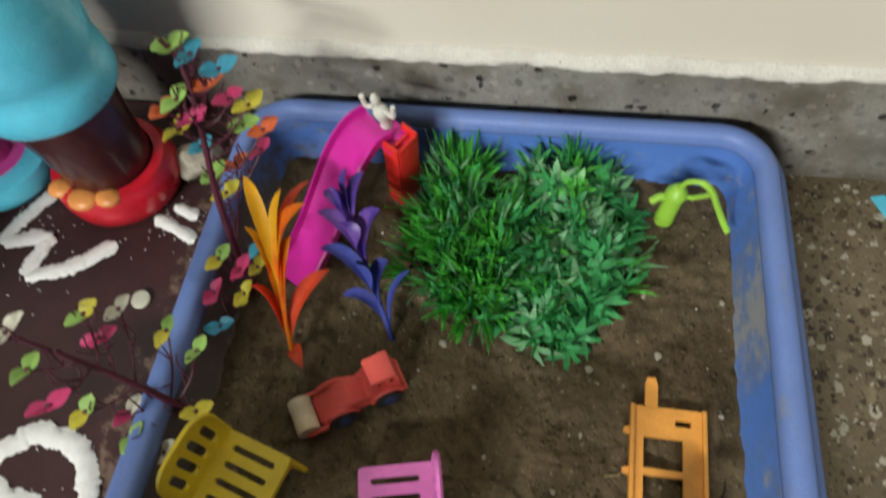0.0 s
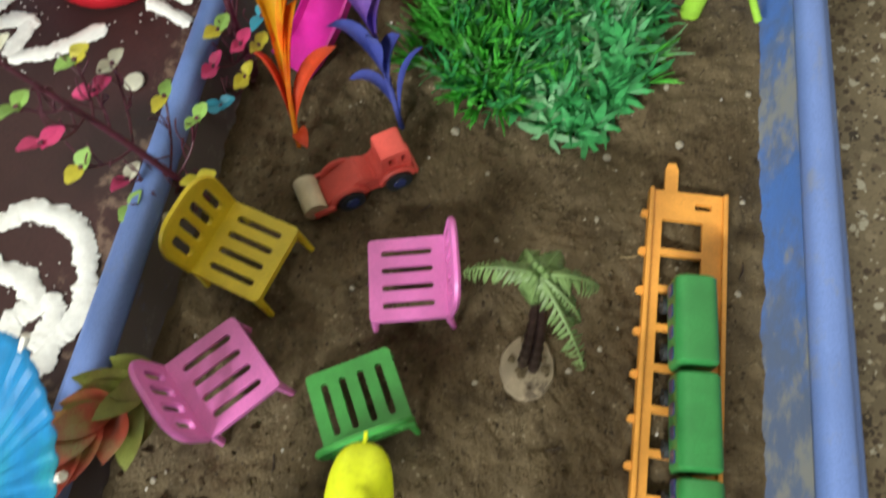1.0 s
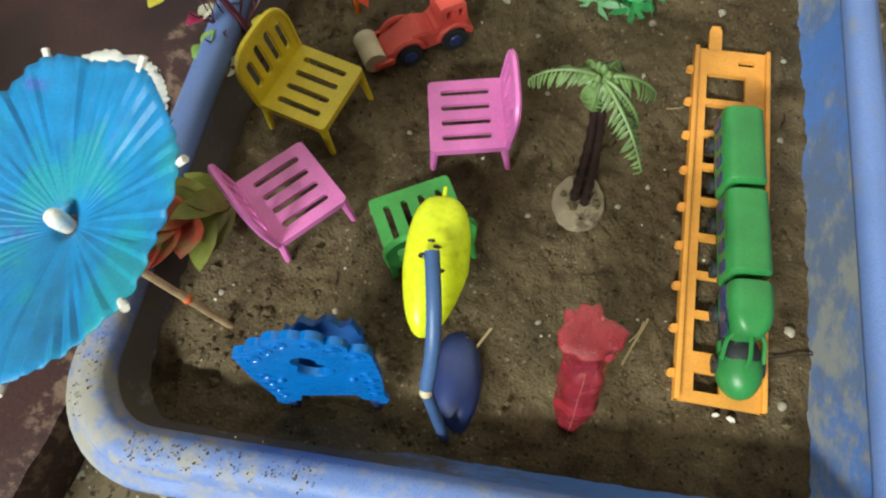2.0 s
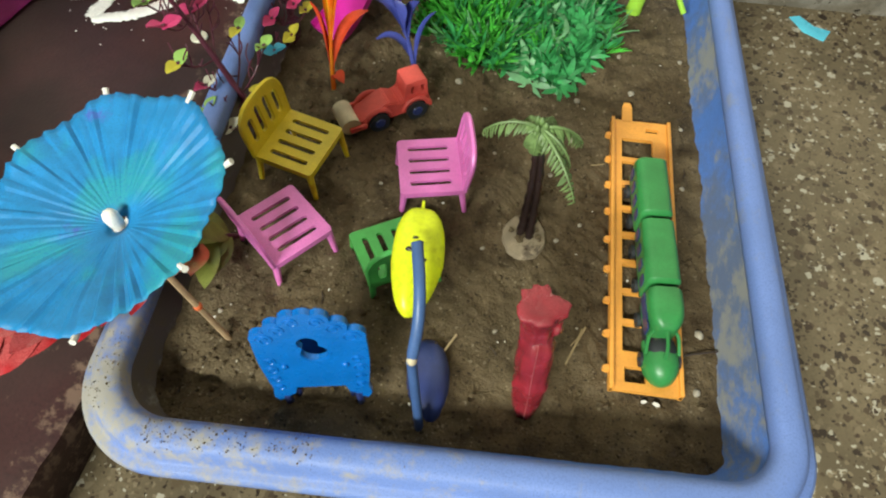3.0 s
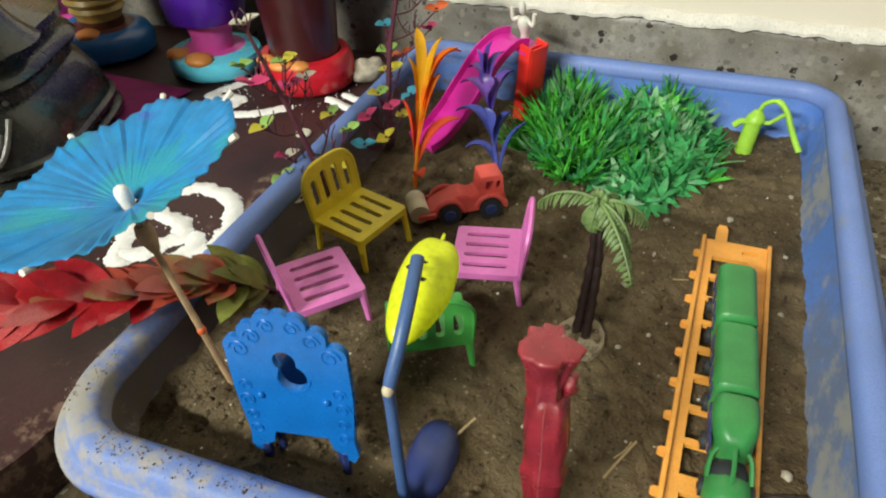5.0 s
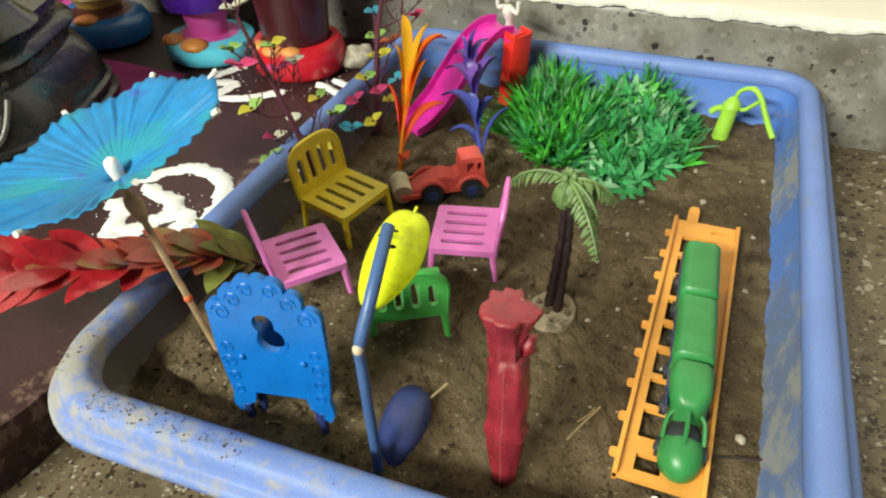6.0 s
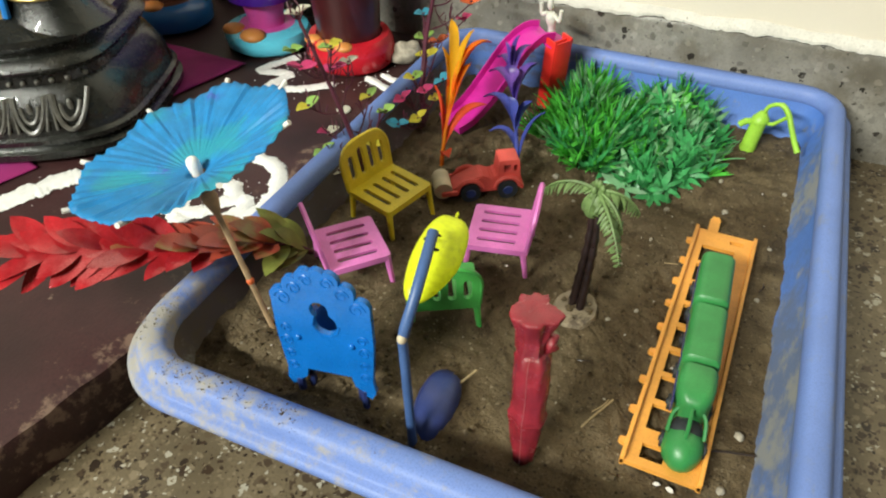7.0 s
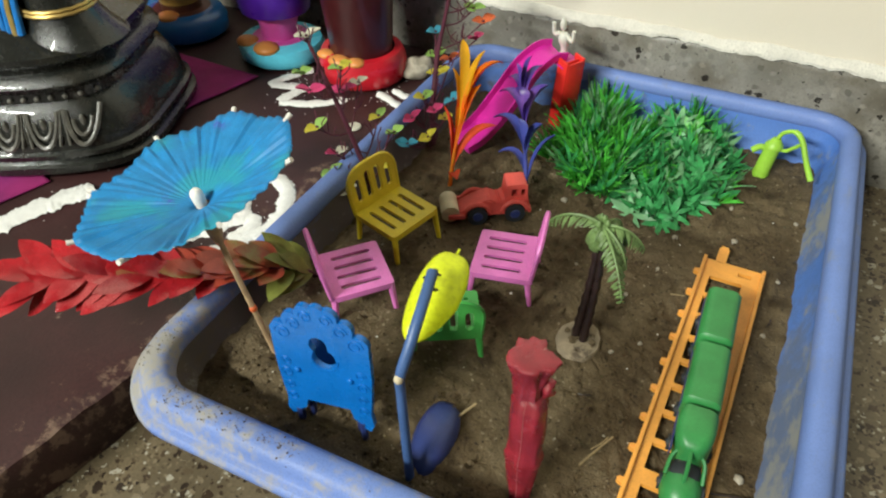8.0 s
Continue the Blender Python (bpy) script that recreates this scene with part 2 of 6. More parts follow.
    ln.new(rough, b.inputs["Roughness"])
    return m


def chips_material(name, ground, chips, size, spread):
    """Polished stone chips set in cement."""
    m = surface(name, ground, 0.42, 0.25, scale=22, fine=700, bump=0.1)
    n, ln = m.node_tree.nodes, m.node_tree.links
    b = n["Principled BSDF"]
    base = b.inputs["Base Color"].links[0].from_socket
    co = n.new("ShaderNodeTexCoord")
    for s, cols, cut in ((1.0, chips, spread), (2.3, chips, spread * 0.9)):
        vo = n.new("ShaderNodeTexVoronoi")
        vo.inputs["Scale"].default_value = s / size
        warp = n.new("ShaderNodeTexNoise")
        warp.inputs["Scale"].default_value = 1.6 / size
        ln.new(co.outputs["Object"], warp.inputs["Vector"])
        add = n.new("ShaderNodeVectorMath")
        add.operation = "MULTIPLY_ADD"
        ln.new(warp.outputs["Color"], add.inputs[0])
        add.inputs[1].default_value = (size * 0.8,) * 3
        ln.new(co.outputs["Object"], add.inputs[2])
        ln.new(add.outputs[0], vo.inputs["Vector"])
        sep = n.new("ShaderNodeSeparateColor")
        ln.new(vo.outputs["Color"], sep.inputs[0])
        ramp = n.new("ShaderNodeValToRGB")
        ramp.color_ramp.interpolation = "CONSTANT"
        ramp.color_ramp.elements[0].color = (*cols[0], 1)
        ramp.color_ramp.elements[1].position, ramp.color_ramp.elements[1].color = 0.99, (*cols[-1], 1)
        for i, c in enumerate(cols[1:], 1):
            e = ramp.color_ramp.elements.new(i / len(cols))
            e.color = (*c, 1)
        ln.new(sep.outputs[0], ramp.inputs[0])
        keep = n.new("ShaderNodeMath")
        keep.operation = "LESS_THAN"
        ln.new(vo.outputs["Distance"], keep.inputs[0])
        lim = n.new("ShaderNodeMath")
        lim.operation = "MULTIPLY"
        ln.new(sep.outputs[1], lim.inputs[0])
        lim.inputs[1].default_value = cut
        ln.new(lim.outputs[0], keep.inputs[1])
        q = n.new("ShaderNodeMix")
        q.data_type = "RGBA"
        ln.new(keep.outputs[0], q.inputs[0])
        ln.new(base, q.inputs[6])
        ln.new(ramp.outputs[0], q.inputs[7])
        base = q.outputs[2]
    ln.new(base, b.inputs["Base Color"])
    return m


M["skirting"] = chips_material("pitted_grey_cement", (0.25, 0.237, 0.208), ((0.20, 0.19, 0.167), (0.33, 0.31, 0.275), (0.15, 0.14, 0.12), (0.23, 0.215, 0.19), (0.19, 0.18, 0.158), (0.29, 0.275, 0.245), (0.21, 0.2, 0.177), (0.035, 0.03, 0.025)), 0.0058, 0.44)
M["tray"] = tray_material("blue_tray_plastic", (0.145, 0.23, 0.54), False)
M["tray_inside"] = tray_material("grimy_blue_tray_plastic", (0.075, 0.18, 0.53), True)
M["terrazzo"] = chips_material("brown_terrazzo", (0.145, 0.112, 0.066), ((0.22, 0.175, 0.11), (0.03, 0.019, 0.012), (0.11, 0.08, 0.046), (0.40, 0.37, 0.29), (0.05, 0.031, 0.018), (0.18, 0.14, 0.085), (0.07, 0.047, 0.028)), 0.0050, 0.62)
M["soil"] = chips_material("damp_brown_soil", (0.128, 0.094, 0.052), ((0.14, 0.103, 0.058), (0.05, 0.035, 0.019), (0.175, 0.134, 0.08), (0.08, 0.058, 0.032), (0.04, 0.028, 0.016), (0.24, 0.195, 0.13)), 0.002, 0.40)
M["board"] = surface("maroon_painted_board", (0.038, 0.0125, 0.0125), 0.52, 0.35, scale=18, fine=500, bump=0.35, dirt=(0.22, 0.15, 0.11), amount=0.05, dirt_scale=45)
def add_patches(m, tint, scale, lo, hi):
    """Broad damp or dried patches over a material."""
    n, ln = m.node_tree.nodes, m.node_tree.links
    b = n["Principled BSDF"]
    base = b.inputs["Base Color"].links[0].from_socket
    co, q, r, x = n.new("ShaderNodeTexCoord"), n.new("ShaderNodeTexNoise"), n.new("ShaderNodeMapRange"), n.new("ShaderNodeMix")
    q.inputs["Scale"].default_value, q.inputs["Detail"].default_value = scale, 5
    ln.new(co.outputs["Object"], q.inputs["Vector"])
    r.interpolation_type = "SMOOTHSTEP"
    r.inputs[1].default_value, r.inputs[2].default_value = lo, hi
    ln.new(q.outputs["Fac"], r.inputs[0])
    x.data_type, x.blend_type = "RGBA", "MULTIPLY"
    ln.new(r.outputs[0], x.inputs[0])
    ln.new(base, x.inputs[6])
    x.inputs[7].default_value = (*tint, 1)
    ln.new(x.outputs[2], b.inputs["Base Color"])


add_patches(M["soil"], (0.55, 0.51, 0.46), 20, 0.42, 0.64)
add_patches(M["soil"], (0.55, 0.52, 0.48), 70, 0.50, 0.70)
add_patches(M["skirting"], (0.60, 0.56, 0.50), 9, 0.42, 0.68)
add_patches(M["skirting"], (0.72, 0.69, 0.63), 38, 0.48, 0.66)
def add_edge_wear(m, lo, hi, tint):
    """Paint rubbed off towards one edge of the board."""
    n, ln = m.node_tree.nodes, m.node_tree.links
    b = n["Principled BSDF"]
    base = b.inputs["Base Color"].links[0].from_socket
    co, sp, r, q, a, c, x = (n.new("ShaderNode" + k) for k in ("TexCoord", "SeparateXYZ", "MapRange", "TexNoise", "Math", "MapRange", "Mix"))
    ln.new(co.outputs["Object"], sp.inputs[0])
    r.inputs[1].default_value, r.inputs[2].default_value = lo, hi
    ln.new(sp.outputs[0], r.inputs[0])
    q.inputs["Scale"].default_value, q.inputs["Detail"].default_value, q.inputs["Roughness"].default_value = 85, 8, 0.7
    ln.new(co.outputs["Object"], q.inputs["Vector"])
    a.operation = "MULTIPLY_ADD"
    ln.new(r.outputs[0], a.inputs[0])
    a.inputs[1].default_value = 0.2
    ln.new(q.outputs["Fac"], a.inputs[2])
    c.interpolation_type = "SMOOTHSTEP"
    c.inputs[1].default_value, c.inputs[2].default_value, c.inputs[4].default_value = 0.67, 0.78, 0.6
    ln.new(a.outputs[0], c.inputs[0])
    x.data_type = "RGBA"
    ln.new(c.outputs[0], x.inputs[0])
    ln.new(base, x.inputs[6])
    x.inputs[7].default_value = (*tint, 1)
    ln.new(x.outputs[2], b.inputs["Base Color"])


add_edge_wear(M["board"], -0.165, -0.138, (0.26, 0.17, 0.12))
add_patches(M["board"], (0.45, 0.45, 0.45), 11, 0.5, 0.7)
M["soil"].node_tree.nodes["Principled BSDF"].inputs["Specular IOR Level"].default_value = 0.25
for q in M["soil"].node_tree.nodes:
    if q.bl_idname == "ShaderNodeBump":
        q.inputs["Strength"].default_value, q.inputs["Distance"].default_value = 0.8, 0.0012
    if q.bl_idname == "ShaderNodeMapRange" and q.inputs[4].default_value < 0.6 and q.inputs[3].default_value > 0.2:
        q.inputs[3].default_value, q.inputs[4].default_value = 0.7, 0.95


# ---------- building tools ----------
def part(name, bm, material, parent=None, label="", smooth=40):
    me = bpy.data.meshes.new(name)
    bmesh.ops.recalc_face_normals(bm, faces=bm.faces)
    bm.to_mesh(me)
    bm.free()
    for mt in material if isinstance(material, (list, tuple)) else (material,):
        me.materials.append(mt)
    if smooth:
        me.shade_smooth()
        me.set_sharp_from_angle(angle=radians(smooth))
    ob = new(name, me)
    if parent:
        ob.parent = parent
    if label:
        ob["label"] = label
    return ob


def thing(name, m, label, category, group="", kind=""):
    ob = new(name)
    ob.empty_display_size = 0.01
    ob.matrix_world = m
    return tagged(ob, label, category, group, kind)


def box(bm, x0, y0, z0, x1, y1, z1, bevel=0.0, m=None, mi=0):
    out = bmesh.ops.create_cube(bm, size=1)["verts"]
    mm = Matrix.Translation(((x0 + x1) / 2, (y0 + y1) / 2, (z0 + z1) / 2)) @ Matrix.Diagonal((abs(x1 - x0), abs(y1 - y0), abs(z1 - z0), 1))
    bmesh.ops.transform(bm, matrix=mm, verts=out)
    faces = list({f for v in out for f in v.link_faces})
    if bevel:
        r = bmesh.ops.bevel(bm, geom=list({e for v in out for e in v.link_edges}), offset=bevel, segments=2, affect="EDGES", profile=0.5)
        faces = list({f for v in r["verts"] for f in v.link_faces} | {f for f in faces if f.is_valid})
        out = list({v for f in faces for v in f.verts})
    if m:
        bmesh.ops.transform(bm, matrix=m, verts=out)
    for f in faces:
        f.material_index = mi
    return out


def tube(bm, pts, radii, n=10, mi=0):
    pts = [Vector(p) for p in pts]
    if not isinstance(radii, (list, tuple)):
        radii = [radii] * len(pts)
    rings, side = [], None
    for i, p in enumerate(pts):
        d = (pts[min(i + 1, len(pts) - 1)] - pts[max(i - 1, 0)]).normalized()
        if side is None:
            side = d.orthogonal().normalized()
        side = (side - d * side.dot(d)).normalized()
        up = d.cross(side)
        rings.append([bm.verts.new(p + radii[i] * (math.cos(2 * math.pi * k / n) * side + math.sin(2 * math.pi * k / n) * up)) for k in range(n)])
    fs = []
    for a, b in zip(rings, rings[1:]):
        fs += [bm.faces.new((a[k], a[(k + 1) % n], b[(k + 1) % n], b[k])) for k in range(n)]
    fs += [bm.faces.new(rings[0][::-1]), bm.faces.new(rings[-1])]
    for f in fs:
        f.material_index = mi
    return [v for r in rings for v in r]


def curve_points(ctrl, steps=6):
    """A smooth line through the given points."""
    c = [Vector(p) for p in ctrl]
    c = [2 * c[0] - c[1]] + c + [2 * c[-1] - c[-2]]
    out = []
    for i in range(1, len(c) - 2):
        for k in range(steps):
            t = k / steps
            a, b, d, e = c[i - 1:i + 3]
            out.append(0.5 * (2 * b + (d - a) * t + (2 * a - 5 * b + 4 * d - e) * t * t + (3 * b - a - 3 * d + e) * t ** 3))
    return out + [c[-2]]


def lathe(bm, profile, n=32, sx=1.0, sy=1.0, centre=(0, 0), wobble=0.0, lean=(0, 0)):
    """Turns (radius, height, material) rows about the upright axis."""
    rings = []
    for r, z, *_ in profile:
        ring = []
        for k in range(n):
            a = 2 * math.pi * k / n
            q = r * (1 + wobble * noise.noise((3 * math.cos(a), 3 * math.sin(a), z * 60)))
            ring.append(bm.verts.new((centre[0] + lean[0] * z + q * sx * math.cos(a), centre[1] + lean[1] * z + q * sy * math.sin(a), z)))
        rings.append(ring)
    for (a, b), row in zip(zip(rings, rings[1:]), profile[1:]):
        for k in range(n):
            f = bm.faces.new((a[k], a[(k + 1) % n], b[(k + 1) % n], b[k]))
            f.material_index = row[2] if len(row) > 2 else 0
    bm.faces.new(rings[0][::-1]).material_index = profile[0][2] if len(profile[0]) > 2 else 0
    bm.faces.new(rings[-1]).material_index = profile[-1][2] if len(profile[-1]) > 2 else 0


def ball(bm, c, sx, sy, sz, mi=0, sub=2, m=None):
    out = bmesh.ops.create_icosphere(bm, subdivisions=sub, radius=1)["verts"]
    mm = Matrix.Translation(c) @ (m or Matrix()) @ Matrix.Diagonal((sx, sy, sz, 1))
    bmesh.ops.transform(bm, matrix=mm, verts=out)
    for f in {f for v in out for f in v.link_faces}:
        f.material_index = mi
    return out


def slab(bm, loops, thick, m=None, mi=0):
    """A flat plate with holes: the first loop is its outline, the others its holes, in the plane of x and z."""
    edges = []
    for lp in loops:
        vs = [bm.verts.new((x, 0, z)) for x, z in lp]
        edges += [bm.edges.new((vs[i], vs[(i + 1) % len(vs)])) for i in range(len(vs))]
    fs = [g for g in bmesh.ops.triangle_fill(bm, edges=edges, use_beauty=True)["geom"] if isinstance(g, bmesh.types.BMFace)]
    ext = bmesh.ops.extrude_face_region(bm, geom=fs)["geom"]
    up = [g for g in ext if isinstance(g, bmesh.types.BMVert)]
    bmesh.ops.translate(bm, verts=up, vec=(0, thick, 0))
    verts = list({v for f in fs for v in f.verts} | set(up))
    for f in {f for v in verts for f in v.link_faces}:
        f.material_index = mi
    if m:
        bmesh.ops.transform(bm, matrix=m, verts=verts)
    return verts


def blade(bm, base, way, up, length, width, bend=0.3, fold=0.25, steps=6, mi=0, tip=0.04, fat=0.0005, widest=0.45, twist=0.0, root=0.12):
    """A leaf with a keel: thin, closed, curved along its length."""
    base, way = Vector(base), Vector(way).normalized()
    up = Vector(up)
    up = (up - way * up.dot(way)).normalized()
    rings = []
    p = base.copy()
    for i in range(steps + 1):
        s = i / steps
        a = bend * s
        d = (way * math.cos(a) - up * math.sin(a)).normalized()
        u = (up * math.cos(a) + way * math.sin(a)).normalized()
        side = d.cross(u).normalized()
        if twist:
            side = (side * math.cos(twist * s) + u * math.sin(twist * s)).normalized()
            u = side.cross(d).normalized()
        shape = math.sin(math.pi * min(1, s ** (math.log(0.5) / math.log(widest)))) ** 0.8
        w = width * 0.5 * max(tip, root if i == 0 else root * 0.9 if s < 0.3 else 0, shape)
        rings.append([bm.verts.new(p + side * w + u * w * fold), bm.verts.new(p + u * fat), bm.verts.new(p - side * w + u * w * fold), bm.verts.new(p - u * fat)])
        p = p + d * (length / steps)
    for a, b in zip(rings, rings[1:]):
        for k in range(4):
            bm.faces.new((a[k], a[(k + 1) % 4], b[(k + 1) % 4], b[k])).material_index = mi
    bm.faces.new(rings[0][::-1]).material_index = mi
    bm.faces.new(rings[-1]).material_index = mi


def rounded(x0, z0, x1, z1, r, n=5):
    """The outline of a rectangle with rounded corners."""
    out = []
    for cx, cz, a0 in ((x1 - r, z1 - r, 0), (x0 + r, z1 - r, 90), (x0 + r, z0 + r, 180), (x1 - r, z0 + r, 270)):
        for k in range(n + 1):
            a = radians(a0 + 90 * k / n)
            out.append((cx + r * math.cos(a), cz + r * math.sin(a)))
    return out


def rnd(a, b):
    return random.uniform(a, b)


# ---------- the room ----------
def slab_box(name, x0, y0, z0, x1, y1, z1, material, label, category, bevel=0.0):
    bm = bmesh.new()
    box(bm, x0, y0, z0, x1, y1, z1, bevel)
    return tagged(part(name, bm, material), label, category, kind="structure")


FLOOR = -0.02
slab_box("floor", -2.8, -3.6, FLOOR - 0.1, 3.2, 0.3, FLOOR, M["terrazzo"], "worn brown terrazzo floor with pale stone chips", "floor")
slab_box("wall_north", -2.8, 0.2085, 0.0535, 3.2, 0.31, 2.9, M["wall"], "cream painted wall above a cement skirting", "wall")
slab_box("wall_south", -2.9, -3.7, FLOOR, 3.3, -3.6, 2.9, M["far_wall"], "plain unseen room wall, darkened to weaken bounced light", "wall")
slab_box("wall_west", -2.9, -3.6, FLOOR, -2.8, 0.31, 2.9, M["far_wall"], "plain unseen room wall, darkened to weaken bounced light", "wall")
slab_box("wall_east", 3.2, -3.6, FLOOR, 3.3, 0.31, 2.9, M["far_wall"], "plain unseen room wall, darkened to weaken bounced light", "wall")
slab_box("ceiling", -2.9, -3.7, 2.9, 3.3, 0.31, 3.0, M["ceiling"], "plain unseen ceiling, greyed to weaken bounced light", "ceiling")


def skirting():
    bm = bmesh.new()
    nx, rows = 240, ((0.205, FLOOR), (0.205, 0.01), (0.2052, 0.04), (0.2055, 0.0495), (0.2062, 0.0525), (0.2078, 0.0538), (0.212, 0.0545))
    grid = []
    for i in range(nx + 1):
        x = -0.8 + 1.4 * i / nx
        col = []
        for j, (y, z) in enumerate(rows):
            k = noise.noise((x * 40, z * 40, 3)) * 0.0007 + noise.noise((x * 150, z * 150, 7)) * 0.0003
            drop = (noise.noise((x * 22, 5, 1)) * 0.0030 + noise.noise((x * 90, 9, 1)) * 0.0014) if j > 2 else 0
            col.append(bm.verts.new((x, y - k, z + drop)))
        grid.append(col)
    for a, b in zip(grid, grid[1:]):
        for j in range(len(rows) - 1):
            bm.faces.new((a[j], b[j], b[j + 1], a[j + 1]))
    ob = tagged(part("baseboard", bm, M["skirting"], smooth=60), "rough grey cement skirting with dark pits and a chipped top edge", "baseboard", kind="structure")
    for x0, x1 in ((-2.8, -0.8), (0.6, 3.2)):
        slab_box("baseboard", x0, 0.205, FLOOR, x1, 0.21, 0.0535, M["skirting"], "rough grey cement skirting", "baseboard")
    slab_box("wall_footing", -2.8, 0.2125, FLOOR, 3.2, 0.3, 0.0535, M["skirting"], "grey cement wall footing behind the skirting", "wall")
    return ob


skirting()


def plaster_edge():
    """Flaking plaster along the foot of the painted wall, torn where it meets the cement."""
    bm = bmesh.new()
    nx, prev = 520, None
    for i in range(nx + 1):
        x = -0.8 + 1.4 * i / nx
        low = 0.0520 + 0.0028 * noise.noise((x * 26, 1, 4)) + 0.0022 * noise.noise((x * 95, 2, 4)) + 0.0010 * noise.noise((x * 260, 3, 4))
        top = 0.0590 + 0.0022 * noise.noise((x * 31, 7, 2)) + 0.0010 * noise.noise((x * 140, 8, 2))
        thick = 0.0012 + 0.0010 * noise.noise((x * 60, 5, 5))
        row = [bm.verts.new(p) for p in ((x, 0.2090, low), (x, 0.2044 - thick * 0.4, low + 0.0003), (x, 0.2050 - thick, (low * 2 + top) / 3), (x, 0.2062 - thick * 0.7, (low + top * 2) / 3), (x, 0.2076, top), (x, 0.2090, top))]
        if prev:
            for a in range(6):
                bm.faces.new((prev[a], prev[(a + 1) % 6], row[(a + 1) % 6], row[a]))
        else:
            bm.faces.new(row)
        prev = row
    bm.faces.new(prev[::-1])
    return tagged(part("trim", bm, M["plaster"], smooth=35), "flaking off-white plaster edge above the cement skirting", "trim", kind="structure")


plaster_edge()


def platform():
    """A thick maroon-painted board with a worn edge; its corner is sawn square."""
    bm = bmesh.new()
    ny, nx = 150, 60
    top = []
    for j in range(ny + 1):
        y = -0.62 + 0.822 * j / ny
        edge = -0.1335 - max(0, -0.135 - y) * 0.16
        row = []
        for i in range(nx + 1):
            s = (i / nx) ** 0.5
            x = -1.1 + (edge + 1.1) * s
            worn = max(0, 1 - (edge - x) / 0.006)
            nz = noise.noise((x * 60, y * 60, 2)) * 0.0003 + noise.noise((x * 14, y * 14, 5)) * 0.0006
            ex = (noise.noise((y * 45, 0, 3)) * 0.0018 + noise.noise((y * 160, 4, 3)) * 0.0008) if i == nx else 0
            row.append(bm.verts.new((x + ex, y, 0.010 + nz - worn * worn * (0.0022 + 0.0016 * noise.noise((y * 70, 2, 8))))))
        for z in (0.004, -0.006, FLOOR):
            x = edge + 0.0008 + noise.noise((y * 60, z * 90, 6)) * 0.0012
            row.append(bm.verts.new((x, y, z)))
        top.append(row)
    for a, b in zip(top, top[1:]):
        for i in range(len(a) - 1):
            bm.faces.new((a[i], a[i + 1], b[i + 1], b[i]))
    low = [bm.verts.new((-1.1, -0.62, FLOOR)), bm.verts.new((-1.1, 0.202, FLOOR))]
    bm.faces.new([low[0]] + top[0][::-1][:len(top[0])])
    bm.faces.new([low[1]] + top[-1])
    bm.faces.new([low[0], low[1]] + [r[0] for r in top][::-1])
    return tagged(part("platform", bm, M["board"], smooth=50), "low maroon-painted board with a chipped dirty edge on the floor", "platform", kind="structure")


platform()


def cloth(label, corners):
    """A flat cloth with slight ripples between its four corners."""
    bm = bmesh.new()
    n = 24
    c = [Vector(p) for p in corners]
    g = []
    for i in range(n + 1):
        row = []
        for j in range(n + 1):
            p = c[0].lerp(c[1], i / n).lerp(c[3].lerp(c[2], i / n), j / n)
            row.append(bm.verts.new((p.x, p.y, 0.0118 + 0.0006 * noise.noise((p.x * 50, p.y * 50, 1)))))
        g.append(row)
    for a, b in zip(g, g[1:]):
        for j in range(n):
            bm.faces.new((a[j], b[j], b[j + 1], a[j + 1]))
    ob = part("cloth", bm, M["cloth"])
    md = ob.modifiers.new("thick", "SOLIDIFY")
    md.thickness = 0.0006
    return tagged(ob, label, "cloth", "cloths under the statue")


cloth("magenta cloth corner spread behind the dark statue", ((-0.256, 0.108), (-0.273, 0.046), (-0.345, 0.03), (-0.350, 0.112)))
cloth("purple and magenta cloth spread before the dark statue", ((-0.288, -0.052), (-0.303, -0.098), (-0.42, -0.085), (-0.40, -0.02)))


def powder_line(bm, pts, width):
    """A hand-poured line of powder with ragged sides."""
    pts = curve_points([(x, y, 0) for x, y in pts], 30)
    prev = None
    for i, p in enumerate(pts):
        d = (pts[min(i + 1, len(pts) - 1)] - pts[max(i - 1, 0)]).normalized()
        s = Vector((-d.y, d.x, 0))
        taper = min(1, 0.45 + i * 0.1, 0.45 + (len(pts) - 1 - i) * 0.1)
        row = []
        for k, h in ((-1, 0), (-0.8, 0.0006), (-0.4, 0.0012), (0, 0.0015), (0.4, 0.0012), (0.8, 0.0006), (1, 0)):
            w = width * 0.5 * taper * (1 + 0.5 * noise.noise((p.x * 130 + k * 2, p.y * 130, 4)) + 0.3 * noise.noise((p.x * 520, p.y * 520, k)) + 0.15 * noise.noise((p.x * 1500, p.y * 1500, k)))
            q = p + s * w * k
            row.append(bm.verts.new((q.x, q.y, 0.0104 + h * (1 + 0.25 * noise.noise((q.x * 500, q.y * 500, 2))))))
        if prev:
            for a in range(6):
                bm.faces.new((prev[a], prev[a + 1], row[a + 1], row[a]))
        prev = row


def rangoli(label, lines, width):
    bm = bmesh.new()
    for ln in lines:
        powder_line(bm, ln, width)
    for ln in lines:
        for k in range(22):
            p = random.choice(ln)
            ball(bm, (p[0] + random.gauss(0, 0.009), p[1] + random.gauss(0, 0.009), 0.0107), rnd(0.0002, 0.0006), rnd(0.0002, 0.0006), 0.0004, sub=1)
    return tagged(part("rangoli", bm, M["powder"], smooth=60), label, "rangoli", "rangoli strokes", "stuff")


